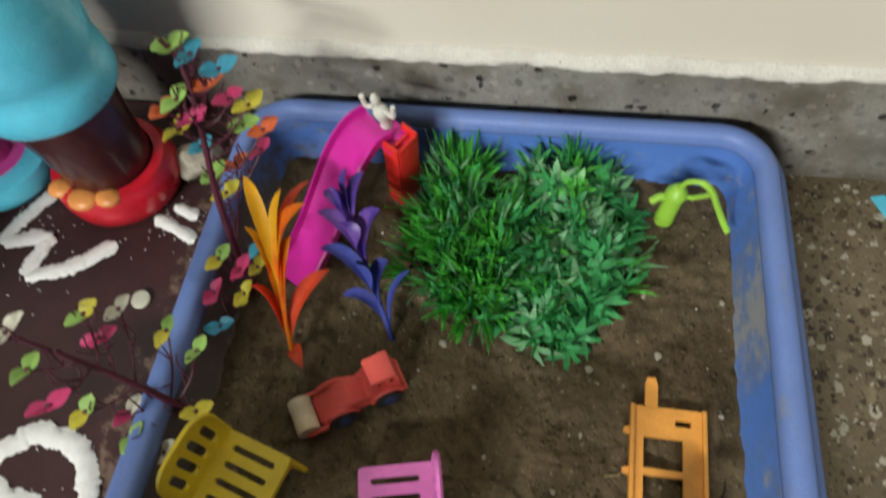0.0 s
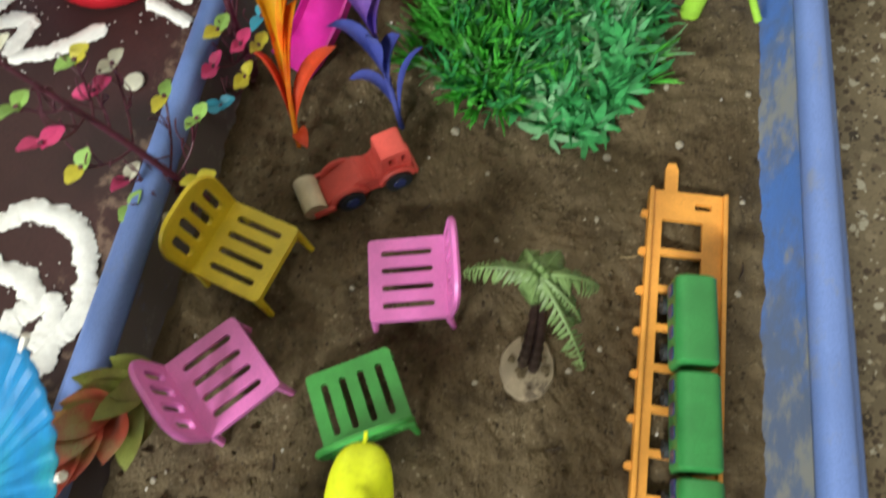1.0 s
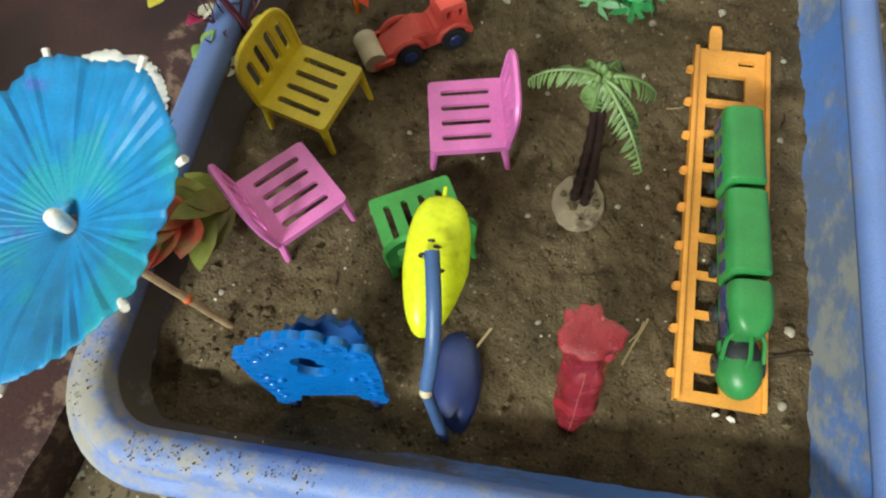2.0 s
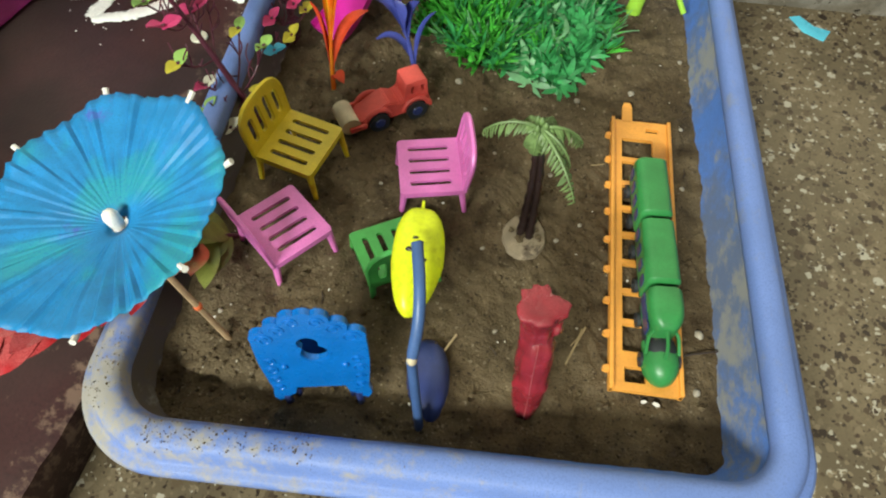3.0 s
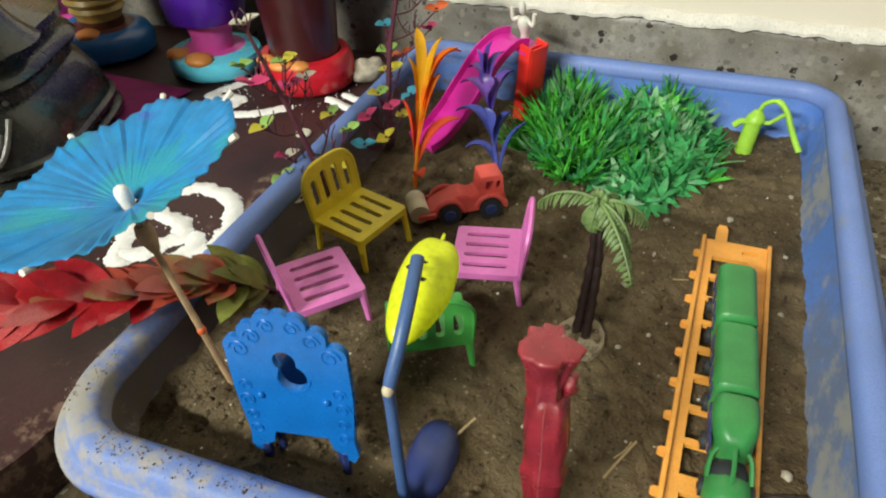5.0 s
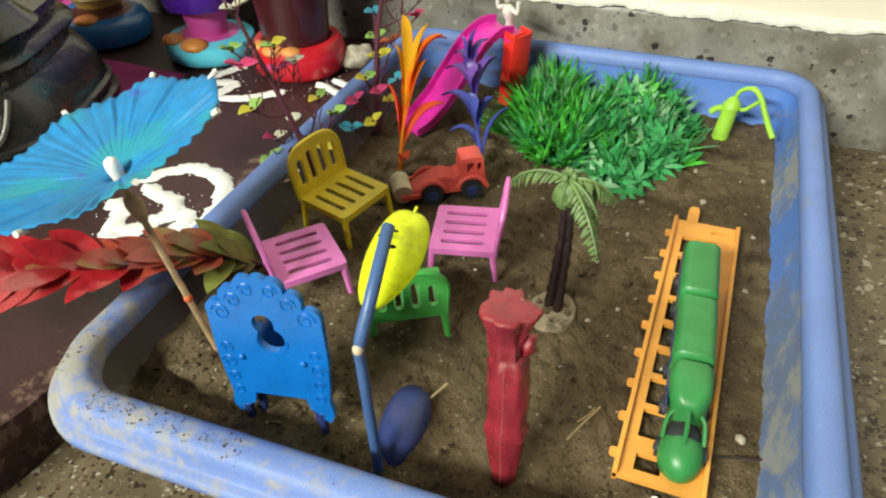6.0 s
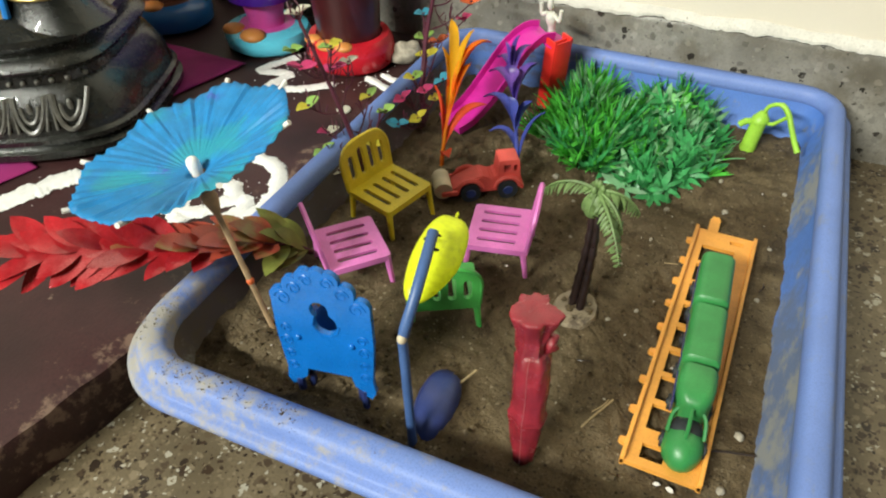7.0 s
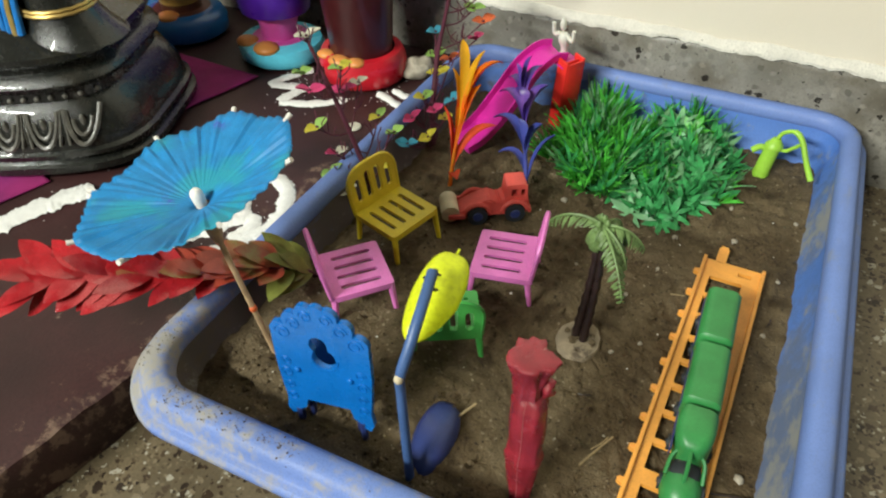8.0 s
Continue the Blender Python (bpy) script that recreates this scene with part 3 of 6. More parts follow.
rangoli("white rice-powder zigzag drawn on the maroon board", (
    ((-0.227, 0.136), (-0.233, 0.123), (-0.24, 0.106), (-0.215, 0.11)),
    ((-0.215, 0.11), (-0.219, 0.098), (-0.221, 0.086)), ((-0.219, 0.085), (-0.197, 0.094), (-0.178, 0.109))), 0.009)
rangoli("two short white rice-powder dashes on the maroon board", (((-0.163, 0.126), (-0.15, 0.121), (-0.137, 0.115)), ((-0.155, 0.134), (-0.14, 0.129))), 0.007)
rangoli("white rice-powder ring with inner loops on the maroon board", (
    ((-0.205, -0.012), (-0.189, 0.003), (-0.177, 0.012), (-0.157, 0.008), (-0.144, -0.008), (-0.14, -0.025), (-0.144, -0.04), (-0.15, -0.053), (-0.162, -0.062)),
    ((-0.192, -0.012), (-0.18, -0.016), (-0.167, -0.02), (-0.16, -0.028), (-0.166, -0.036), (-0.168, -0.044), (-0.182, -0.05)),
    ((-0.154, -0.046), (-0.149, -0.034), (-0.155, -0.023)), ((-0.213, -0.093), (-0.193, -0.075), (-0.17, -0.068)), ((-0.200, -0.03), (-0.188, -0.034), (-0.182, -0.05), (-0.172, -0.058))), 0.0105)
rangoli("white rice-powder band beside the magenta cloth", (((-0.258, -0.045), (-0.268, -0.06), (-0.276, -0.08), (-0.284, -0.105)),), 0.016)


# ---------- the tray ----------
CORNERS = ((-0.1305, -0.1605, 0.040), (0.1565, -0.1525, 0.036), (0.1455, 0.2025, 0.032), (-0.1305, 0.2015, 0.032))


def tray_outline(inset, n=12):
    """The rounded outline of the tray, moved inwards."""
    out = []
    c = [Vector(p[:2]) for p in CORNERS]
    for i, (x, y, r) in enumerate(CORNERS):
        p, q, s = c[i - 1], c[i], c[(i + 1) % 4]
        d1, d2 = (q - p).normalized(), (s - q).normalized()
        n1, n2 = Vector((d1.y, -d1.x)), Vector((d2.y, -d2.x))
        mid = (n1 + n2).normalized()
        centre = q - mid * (r / mid.dot(n1))
        a1, a2 = math.atan2(n1.y, n1.x), math.atan2(n2.y, n2.x)
        if a2 < a1:
            a2 += 2 * math.pi
        for k in range(n + 1):
            a = a1 + (a2 - a1) * k / n
            out.append(centre + Vector((math.cos(a), math.sin(a))) * (r - inset))
    return out


def tray():
    root = thing("plastic_tray", pose(0, 0, 0), "shallow sky-blue plastic tray with a muddy rounded rim, filled with soil", "tray")
    low = ((0.030, FLOOR), (0.026, FLOOR + 0.001), (0.0138, 0.0150), (0.0122, 0.0215), (0.0146, 0.0250), (0.0160, 0.0160), (0.0214, 0.002), (0.0285, -0.014), (0.034, -0.0165))
    lip = ((0.0130, 0.0195), (0.0100, 0.0190), (0.0040, 0.0165), (0.0012, 0.0162), (0.0, 0.0175), (0.0003, 0.0198), (0.0016, 0.0210), (0.0030, 0.0213), (0.0038, 0.0222), (0.0045, 0.0255),
           (0.0055, 0.0282), (0.0070, 0.0297), (0.0092, 0.0302), (0.0114, 0.0302), (0.0134, 0.0294), (0.0148, 0.0272), (0.0156, 0.0240), (0.0153, 0.0215))

    def ring_at(d):
        """The outline at that inset; the front side of the rim is a third broader."""
        out = []
        for p, q in zip(tray_outline(d), tray_outline(d * 1.30)):
            k = min(1, max(0, (-0.085 - p.y) / 0.05))
            out.append(p.lerp(q, k * k * (3 - 2 * k)))
        return out

    for name, prof, closed in (("body", low, False), ("rim", lip, True)):
        bm = bmesh.new()
        rings = [[bm.verts.new((p.x, p.y, z)) for p in ring_at(d)] for d, z in prof]
        k = len(rings[0])
        pairs = list(zip(rings, rings[1:])) + ([(rings[-1], rings[0])] if closed else [])
        for j, (a, b) in enumerate(pairs):
            for i in range(k):
                bm.faces.new((a[i], a[(i + 1) % k], b[(i + 1) % k], b[i])).material_index = 1 if j > 3 and not closed else 0
        if not closed:
            bm.faces.new(rings[0][::-1])
            bm.faces.new(rings[-1])
        part(name, bm, (M["tray"], M["tray_inside"]), root, "rounded rolled rim with dried mud" if closed else "", smooth=60)
    return root


tray()


def soil_height(x, y):
    z = 0.0012 * noise.noise((x * 28, y * 28, 1)) + 0.0017 * noise.noise((x * 75, y * 75, 2)) + 0.0014 * noise.noise((x * 210, y * 210, 3))
    z += 0.0007 * noise.noise((x * 520, y * 520, 4))
    heaped = 0.9 * min(1, max(0, (0.02 - x) / 0.05)) * min(1, max(0, (-0.02 - y) / 0.05))
    rise = min(1, max(0, (-x - y) * 0.6 / 0.09)) * min(1, max(heaped, (y + 0.137) / 0.022)) * min(1, max(heaped, (x + 0.118) / 0.02))
    z += 0.0092 * rise * rise * (3 - 2 * rise) * 0.6 + 0.0092 * rise * 0.4
    lump = noise.noise((x * 55, y * 55, 9))
    z += 0.0016 * max(0, lump - 0.25)
    for px, py, r, d in ((-0.085, -0.118, 0.006, 0.004), (-0.066, -0.122, 0.005, 0.003), (-0.078, 0.052, 0.007, 0.004), (0.036, 0.052, 0.010, 0.0025), (-0.015, -0.112, 0.012, 0.003), (-0.03, -0.112, 0.01, 0.003), (-0.098, -0.012, 0.005, 0.003), (0.047, 0.045, 0.006, 0.002)):
        z -= d * math.exp(-((x - px) ** 2 + (y - py) ** 2) / (r * r))
    return z


def soil():
    bm = bmesh.new()
    edge = tray_outline(0.0225, 20)
    dense = []
    for a, b in zip(edge, edge[1:] + edge[:1]):
        m = max(1, int((b - a).length / 0.0022))
        dense += [a + (b - a) * (i / m) for i in range(m)]
    rings = []
    for k in range(96):
        s = 1 - k / 96
        rings.append([])
        for p in dense:
            x, y = 0.01 + (p.x - 0.01) * s, 0.02 + (p.y - 0.02) * s
            rings[-1].append(bm.verts.new((x, y, soil_height(x, y) + (0.0012 * noise.noise((x * 90, y * 90, 6)) if k < 2 else 0))))
    n = len(dense)
    for a, b in zip(rings, rings[1:]):
        for i in range(n):
            bm.faces.new((a[i], a[(i + 1) % n], b[(i + 1) % n], b[i]))
    bm.faces.new(rings[-1])
    return tagged(part("soil", bm, M["soil"], smooth=80), "damp dark brown garden soil, lumpy, filling the blue tray", "soil", kind="stuff")


soil()


def crumbs():
    verts, faces = [], []
    for k in range(2600):
        x, y = rnd(-0.104, 0.122), rnd(-0.124, 0.168)
        s = rnd(0.0003, 0.0008) * (2.6 if random.random() < 0.09 else 1)
        z = soil_height(x, y) + s * 0.3
        i = len(verts)
        verts += [(x + s * rnd(0.6, 1.2), y, z), (x - s * rnd(0.6, 1.2), y + s * rnd(-0.4, 0.4), z), (x, y + s * rnd(0.6, 1.2), z), (x, y - s * rnd(0.6, 1.2), z), (x + s * rnd(-0.3, 0.3), y, z + s * rnd(0.5, 1)), (x, y, z - s)]
        for a, b, c in ((0, 2, 4), (2, 1, 4), (1, 3, 4), (3, 0, 4), (2, 0, 5), (1, 2, 5), (3, 1, 5), (0, 3, 5)):
            faces.append((i + a, i + b, i + c))
    me = bpy.data.meshes.new("soil_crumbs")
    me.from_pydata(verts, [], faces)
    me.materials.append(M["soil"])
    return tagged(new("soil_crumbs", me), "small loose crumbs of brown soil scattered in the tray", "soil", kind="stuff")


crumbs()


def clods():
    """Lumps of wet soil, loose roots and grit, thickest in the worked corner and among the toys."""
    bm = bmesh.new()
    for cx, cy, spread, count in ((-0.080, -0.108, 0.018, 70), (-0.030, -0.112, 0.020, 50), (-0.095, 0.045, 0.012, 36), (-0.020, -0.078, 0.030, 40), (0.045, 0.045, 0.014, 30), (0.058, -0.065, 0.026, 44), (-0.055, 0.030, 0.024, 30), (0.05, 0.01, 0.04, 40)):
        for k in range(count):
            x, y = cx + random.gauss(0, spread), cy + random.gauss(0, spread * 0.6)
            if not (-0.105 < x < 0.120 and -0.126 < y < 0.17):
                continue
            q = rnd(0.0005, 0.0016) * (1.7 if random.random() < 0.12 else 1)
            for v in ball(bm, (x, y, soil_height(x, y) + q * 0.25), q, q * rnd(0.6, 1.3), q * rnd(0.5, 0.9), sub=1):
                v.co += Vector((noise.noise(v.co * 800), noise.noise(v.co * 800 + Vector((9, 0, 0))), 0)) * q * 0.5
    return tagged(part("soil_clods", bm, M["soil"], smooth=0), "lumps of wet dark soil among the toys", "soil", kind="stuff")


clods()


def grit():
    """Tiny pale flecks of stone and leaf on the soil."""
    bm = bmesh.new()
    for k in range(85):
        x, y = rnd(-0.10, 0.118), rnd(-0.12, 0.165)
        q = rnd(0.0003, 0.0008)
        ball(bm, (x, y, soil_height(x, y) + q * 0.4), q, q * rnd(0.4, 1.3), q * 0.4, random.choice((0, 0, 1)), sub=1, m=Matrix.Rotation(rnd(0, 3), 4, "Z"))
    return tagged(part("grit", bm, (M["stone"], M["rib"]), smooth=0), "tiny pale specks of grit on the soil", "grit", kind="stuff")


grit()


def pebble(x, y, s, label="pale pebble half sunk in the soil"):
    bm = bmesh.new()
    for v in ball(bm, (0, 0, 0), s, s * rnd(0.7, 1), s * 0.6, sub=2):
        v.co *= 1 + 0.3 * noise.noise(v.co * 900 + Vector((x * 50, y, 0)))
    ob = part("pebble", bm, M["stone"])
    ob.matrix_world = pose(x, y, soil_height(x, y) + s * 0.25, 0, 0, rnd(0, 360))
    return tagged(ob, label, "pebble", "pebbles on the soil")


for x, y, s in ((-0.005, 0.079, 0.0021), (0.092, 0.085, 0.0019), (0.12, 0.114, 0.0014), (0.085, 0.114, 0.0017), (0.121, -0.062, 0.0024), (0.118, -0.09, 0.002), (0.055, -0.02, 0.0014),
                (0.02, -0.03, 0.0014), (-0.035, 0.0, 0.0012), (0.05, 0.02, 0.0014), (0.062, 0.075, 0.002), (0.012, 0.06, 0.0013), (-0.09, -0.085, 0.0014), (0.03, -0.075, 0.0012),
                (0.118, 0.06, 0.0012), (0.02, 0.03, 0.0012), (0.066, -0.01, 0.0012), (-0.045, -0.085, 0.0013), (0.117, 0.02, 0.0013), (0.06, 0.045, 0.0012)):
    pebble(x, y, s)


def straw(pts, label="dry broken straw lying on the soil", thick=0.0005, material=M["straw"]):
    bm = bmesh.new()
    tube(bm, curve_points(pts, 4), thick, 6)
    return tagged(part("straw", bm, material), label, "straw", "dry straws on the soil")


def rim_mud():
    """Crumbs of soil spilt on the rim, thickest towards the corner."""
    bm = bmesh.new()
    for k in range(330):
        x = random.choice((-0.118 + abs(random.gauss(0, 0.04)), random.gauss(-0.085, 0.018), random.gauss(-0.042, 0.009)))
        y = -0.1470 + 0.0285 * (x + 0.13) / 0.9 + random.gauss(0, 0.0035)
        if x < -0.095:
            x, y = random.gauss(-0.1165, 0.004), rnd(-0.142, -0.11)
        if not (-0.155 < y < -0.11) or x > 0.1:
            continue
        s = rnd(0.00012, 0.00040) * rnd(0.6, 1.3)
        ball(bm, (x, y, 0.0302 + s * 0.3), s, s * rnd(0.7, 1.4), s * 0.7, random.choice((0, 0, 0, 1)), sub=1)
    return tagged(part("rim_mud", bm, (M["soil"], M["disc"]), smooth=0), "dark crumbs of soil spilt on the tray rim", "soil", kind="stuff")


rim_mud()
straw(((0.0055, -0.098, 0.004), (0.009, -0.09, 0.007), (0.0135, -0.082, 0.0095)))
for x, y, turn, long in ((0.066, -0.072, 62, 0.010), (0.052, -0.050, 20, 0.006), (-0.048, -0.072, 100, 0.006), (0.074, 0.030, 15, 0.007), (0.03, -0.085, 130, 0.005), (0.118, 0.030, 80, 0.006), (-0.012, 0.040, 45, 0.006)):
    c, d = Vector((x, y, soil_height(x, y) + 0.0009)), Vector((math.cos(radians(turn)), math.sin(radians(turn)), 0)) * long / 2
    straw((c - d, c + Vector((0.0006, -0.0004, 0.0005)), c + d), "thin dark root fibre lying on the soil", 0.00028, M["trunk"] if long < 0.0065 else M["straw"])
straw(((0.06, -0.09, 0.001), (0.064, -0.08, 0.0015), (0.07, -0.066, 0.001)))
straw(((0.112, -0.074, 0.001), (0.119, -0.072, 0.0015), (0.128, -0.07, 0.002)), "thin dark root fibre lying on the soil", 0.0004, M["trunk"])


# ---------- toy chairs ----------
def toy_chair(m, material, seat_z, back_h, label):
    root = thing("toy_chair", m, label, "toy chair", "toy chairs on the soil")
    w, d = 0.0165, 0.0155
    bm = bmesh.new()
    flat = Matrix.Translation((0, 0, seat_z)) @ Matrix.Rotation(radians(-90), 4, "X")
    holes = [rounded(x - 0.0013, -0.0105, x + 0.0013, 0.0095, 0.0012, 3)[::-1] for x in (-0.0105, -0.0035, 0.0035, 0.0105)]
    slab(bm, [rounded(-w, -d, w, d, 0.0018, 3)] + holes, 0.0016, flat)
    part("seat", bm, material, root)
    for x in (-w + 0.0009, w - 0.0009):
        bm = bmesh.new()
        box(bm, x - 0.0008, -d + 0.002, seat_z - 0.0036, x + 0.0008, d - 0.002, seat_z - 0.0014, 0.0003)
        part("seat_rail", bm, material, root)
    bm = bmesh.new()
    box(bm, -w + 0.002, -d, seat_z - 0.0036, w - 0.002, -d + 0.0016, seat_z - 0.0014, 0.0003)
    part("apron", bm, material, root)
    bm = bmesh.new()
    top = [(w * math.cos(a) ** 0.6 if math.cos(a) > 0 else -w * (-math.cos(a)) ** 0.6, back_h - 0.011 + 0.011 * math.sin(a)) for a in [radians(180 * k / 16) for k in range(17)]]
    loops = [[(-w, -0.002), (w, -0.002)] + top]
    for x in (-0.0105, -0.0035, 0.0035, 0.0105):
        h = back_h - 0.0045 - (0.0022 if abs(x) > 0.008 else 0)
        loops.append(rounded(x - 0.0019, 0.0045, x + 0.0019, h, 0.0018, 3)[::-1])
    lean = Matrix.Translation((0, d - 0.001, seat_z)) @ Matrix.Rotation(radians(-9), 4, "X")
    slab(bm, loops, 0.0019, lean)
    tube(bm, [lean @ Vector((x, 0.0009, z)) for x, z in [(-w + 0.0006, 0)] + top[::-1] + [(w - 0.0006, 0)]], 0.0013, 6)
    part("backrest", bm, material, root)
    for x, y in ((-1, -1), (1, -1), (-1, 1), (1, 1)):
        bm = bmesh.new()
        a, b = Vector((x * (w - 0.0018), y * (d - 0.0018), seat_z - 0.001)), Vector((x * (w - 0.0002), y * (d + 0.0006), -0.004))
        tube(bm, [a.lerp(b, k / 4) for k in range(5)], [0.0019, 0.0016, 0.0014, 0.0012, 0.0010], 8)
        part("leg", bm, material, root)
    return root


toy_chair(pose(-0.0103, 0.003, 0, 0, 1.5, -77), M["pink"], 0.0175, 0.0235, "pink plastic toy chair with a slotted seat")
toy_chair(pose(-0.0745, 0.003, 0, 0, -1, 74), M["yellow"], 0.0235, 0.0248, "mustard yellow plastic toy chair with a rounded back")
toy_chair(pose(-0.0695, -0.0465, 0, 0, 0, 138), M["pink"], 0.0245, 0.0235, "pink plastic toy chair with legs standing clear of the soil")
toy_chair(pose(-0.0195, -0.047, 0, 5, 0, -150), M["green"], 0.0155, 0.0235, "green plastic toy chair pushed deep into the soil")


# ---------- toy train ----------
def toy_track():
    root = thing("toy_track", pose(0.0955, -0.0175, 0), "orange plastic toy railway track lying on the soil", "toy track")
    w, h = 0.0155, 0.0775
    flat = Matrix.Translation((0, 0, 0.0045)) @ Matrix.Rotation(radians(-90), 4, "X")
    bm = bmesh.new()
    loops = [[(-w, -h), (w, -h), (w, h), (-w, h)]]
    ys = [-0.0605 + 0.0158 * k for k in range(9)]
    for a, b in zip(ys, ys[1:]):
        loops.append([(-0.0098, a + 0.0014), (-0.0098, b - 0.0014), (0.0062, b - 0.0014), (0.0062, a + 0.0014)])
    loops.append([(-0.009, -0.0735), (-0.009, -0.0665), (0.000, -0.0665), (0.000, -0.0735)])
    loops.append([(0.003, 0.0700), (0.003, 0.0728), (0.0095, 0.0728), (0.0095, 0.0700)])
    slab(bm, loops, 0.0022, flat)
    part("bed", bm, M["orange_track"], root)
    for x in (-w + 0.0008, w - 0.0008):
        bm = bmesh.new()
        hh = 0.0068 if abs(x) > 0.01 else 0.0056
        box(bm, x - 0.0009, -h, 0.001, x + 0.0009, h, hh, 0.0003)
        part("rail", bm, M["orange_track"], root)
    for k in range(9):
        bm = bmesh.new()
        y = -0.068 + 0.0168 * k
        slab(bm, [[(-w - 0.0018, y - 0.0013), (-w, y - 0.0015), (-w, y + 0.0015), (-w - 0.0018, y + 0.0013), (-w - 0.0027, y + 0.0006), (-w - 0.0027, y - 0.0006)]], 0.0025, flat)
        part("stud", bm, M["orange_track"], root)
    bm = bmesh.new()
    slab(bm, [[(-0.0095, h - 0.001), (-0.0042, h - 0.001), (-0.0042, h + 0.010), (-0.0052, h + 0.013), (-0.0085, h + 0.013), (-0.0095, h + 0.010)]], 0.0024, flat)
    part("coupling_tab", bm, M["orange_track"], root)
    return root


toy_track()


def car_shell(bm, y0, y1, nose=False):
    """A rounded carriage body as a closed loft along its length."""
    sect = rounded(-0.0075, 0.0085, 0.0075, 0.0275, 0.0042, 5)
    if nose:
        stations = [(0, 0.86, 0.92), (0.015, 0.95, 0.98), (0.05, 1, 1), (0.24, 1, 1), (0.36, 0.95, 0.98), (0.44, 0.86, 0.95), (0.50, 0.72, 0.90), (0.54, 0.56, 0.84), (0.565, 0.36, 0.78)]
    else:
        stations = [(0, 0.80, 0.86), (0.012, 0.92, 0.95), (0.04, 1, 1), (0.96, 1, 1), (0.988, 0.92, 0.95), (1, 0.80, 0.86)]
    rings = []
    for s, kx, kz in stations:
        y = y0 + (y1 - y0) * s
        rings.append([bm.verts.new((x * kx, y, 0.0085 + (z - 0.0085) * kz)) for x, z in sect])
    n = len(sect)
    for a, b in zip(rings, rings[1:]):
        for i in range(n):
            bm.faces.new((a[i], a[(i + 1) % n], b[(i + 1) % n], b[i]))
    bm.faces.new(rings[0])
    bm.faces.new(rings[-1][::-1])


def train_wheel(root, x, y):
    bm = bmesh.new()
    tube(bm, [(x - 0.001, y, 0.0072), (x + 0.001, y, 0.0072)], 0.0034, 14)
    tube(bm, [(x - 0.0016, y, 0.0072), (x + 0.0016, y, 0.0072)], 0.0012, 8)
    part("wheel", bm, M["wheel"], root, "black plastic wheel")


def toy_train():
    """Three joined cars; each carries its windows and wheels."""
    for y0, y1, nose in ((0.0162, -0.0170, False), (-0.0192, -0.0528, False), (-0.0550, -0.0892, True)):
        root = thing("toy_locomotive" if nose else "toy_train_car", pose(0.0958, 0, 0, 0, 0, 3.4),
                     "green plastic toy locomotive with an open windscreen and rounded nose" if nose else "green plastic toy train carriage on the orange track", "toy train", "cars of the toy train")
        bm = bmesh.new()
        car_shell(bm, y0, y1, nose)
        part("shell", bm, M["train"], root)
        L = y1 - y0
        if nose:
            bm = bmesh.new()
            ball(bm, (0, y0 + L * 0.79, 0.0078), 0.0080, 0.0108, 0.0084, sub=3)
            box(bm, -0.0070, y0 + L * 0.5, 0.006, 0.0070, y0 + L * 0.8, 0.0092, 0.0008)
            part("nose", bm, M["train"], root)
            for x, q, f in ((-0.0060, -0.0070, 0.74), (0.0, 0.0, 0.84), (0.0060, 0.0070, 0.74)):
                bm = bmesh.new()
                zt = 0.0190 if x else 0.0225
                tube(bm, curve_points(((x * 0.7, y0 + L * (0.50 if x else 0.55), zt), ((x + q) * 0.48, y0 + L * (0.57 if x else 0.76), zt - 0.0022), (q, y0 + L * f, 0.0125 if x else 0.0160)), 4), 0.0008, 6)
                part("windscreen_pillar", bm, M["train"], root)
            # solid black ball in place of the shaded hollow behind the windscreen
            bm = bmesh.new()
            ball(bm, (0, y0 + L * 0.655, 0.0118), 0.0063, 0.0072, 0.0048, sub=3)
            part("cab_shade", bm, M["wheel"], root, "black ball standing for the shade in the open cab")
        for k in range(4):
            s = (0.14 + 0.24 * k) * (0.55 if nose else 1)
            for side in (-1,):
                # no recess is cut: a dark plate paints the shade of each window
                bm = bmesh.new()
                y = y0 + L * s
                lp = rounded(y - 0.0022, 0.0150, y + 0.0022, 0.0212, 0.0009, 2)
                slab(bm, [lp], 0.0006, Matrix.Translation((side * 0.0076 + 0.0003, 0, 0)) @ Matrix.Rotation(radians(90), 4, "Z"))
                part("window", bm, M["navy"], root, "flat navy plate standing for a shaded window recess")
        bm = bmesh.new()
        box(bm, -0.006, y0 + L * 0.04, 0.0055, 0.006, y0 + L * (0.9 if not nose else 0.8), 0.0095, 0.0005)
        part("chassis", bm, M["wheel"], root, "black chassis")
        for s in (0.2, 0.75):
            for x in (-0.0076, 0.0076):
                train_wheel(root, x, y0 + L * s)


toy_train()


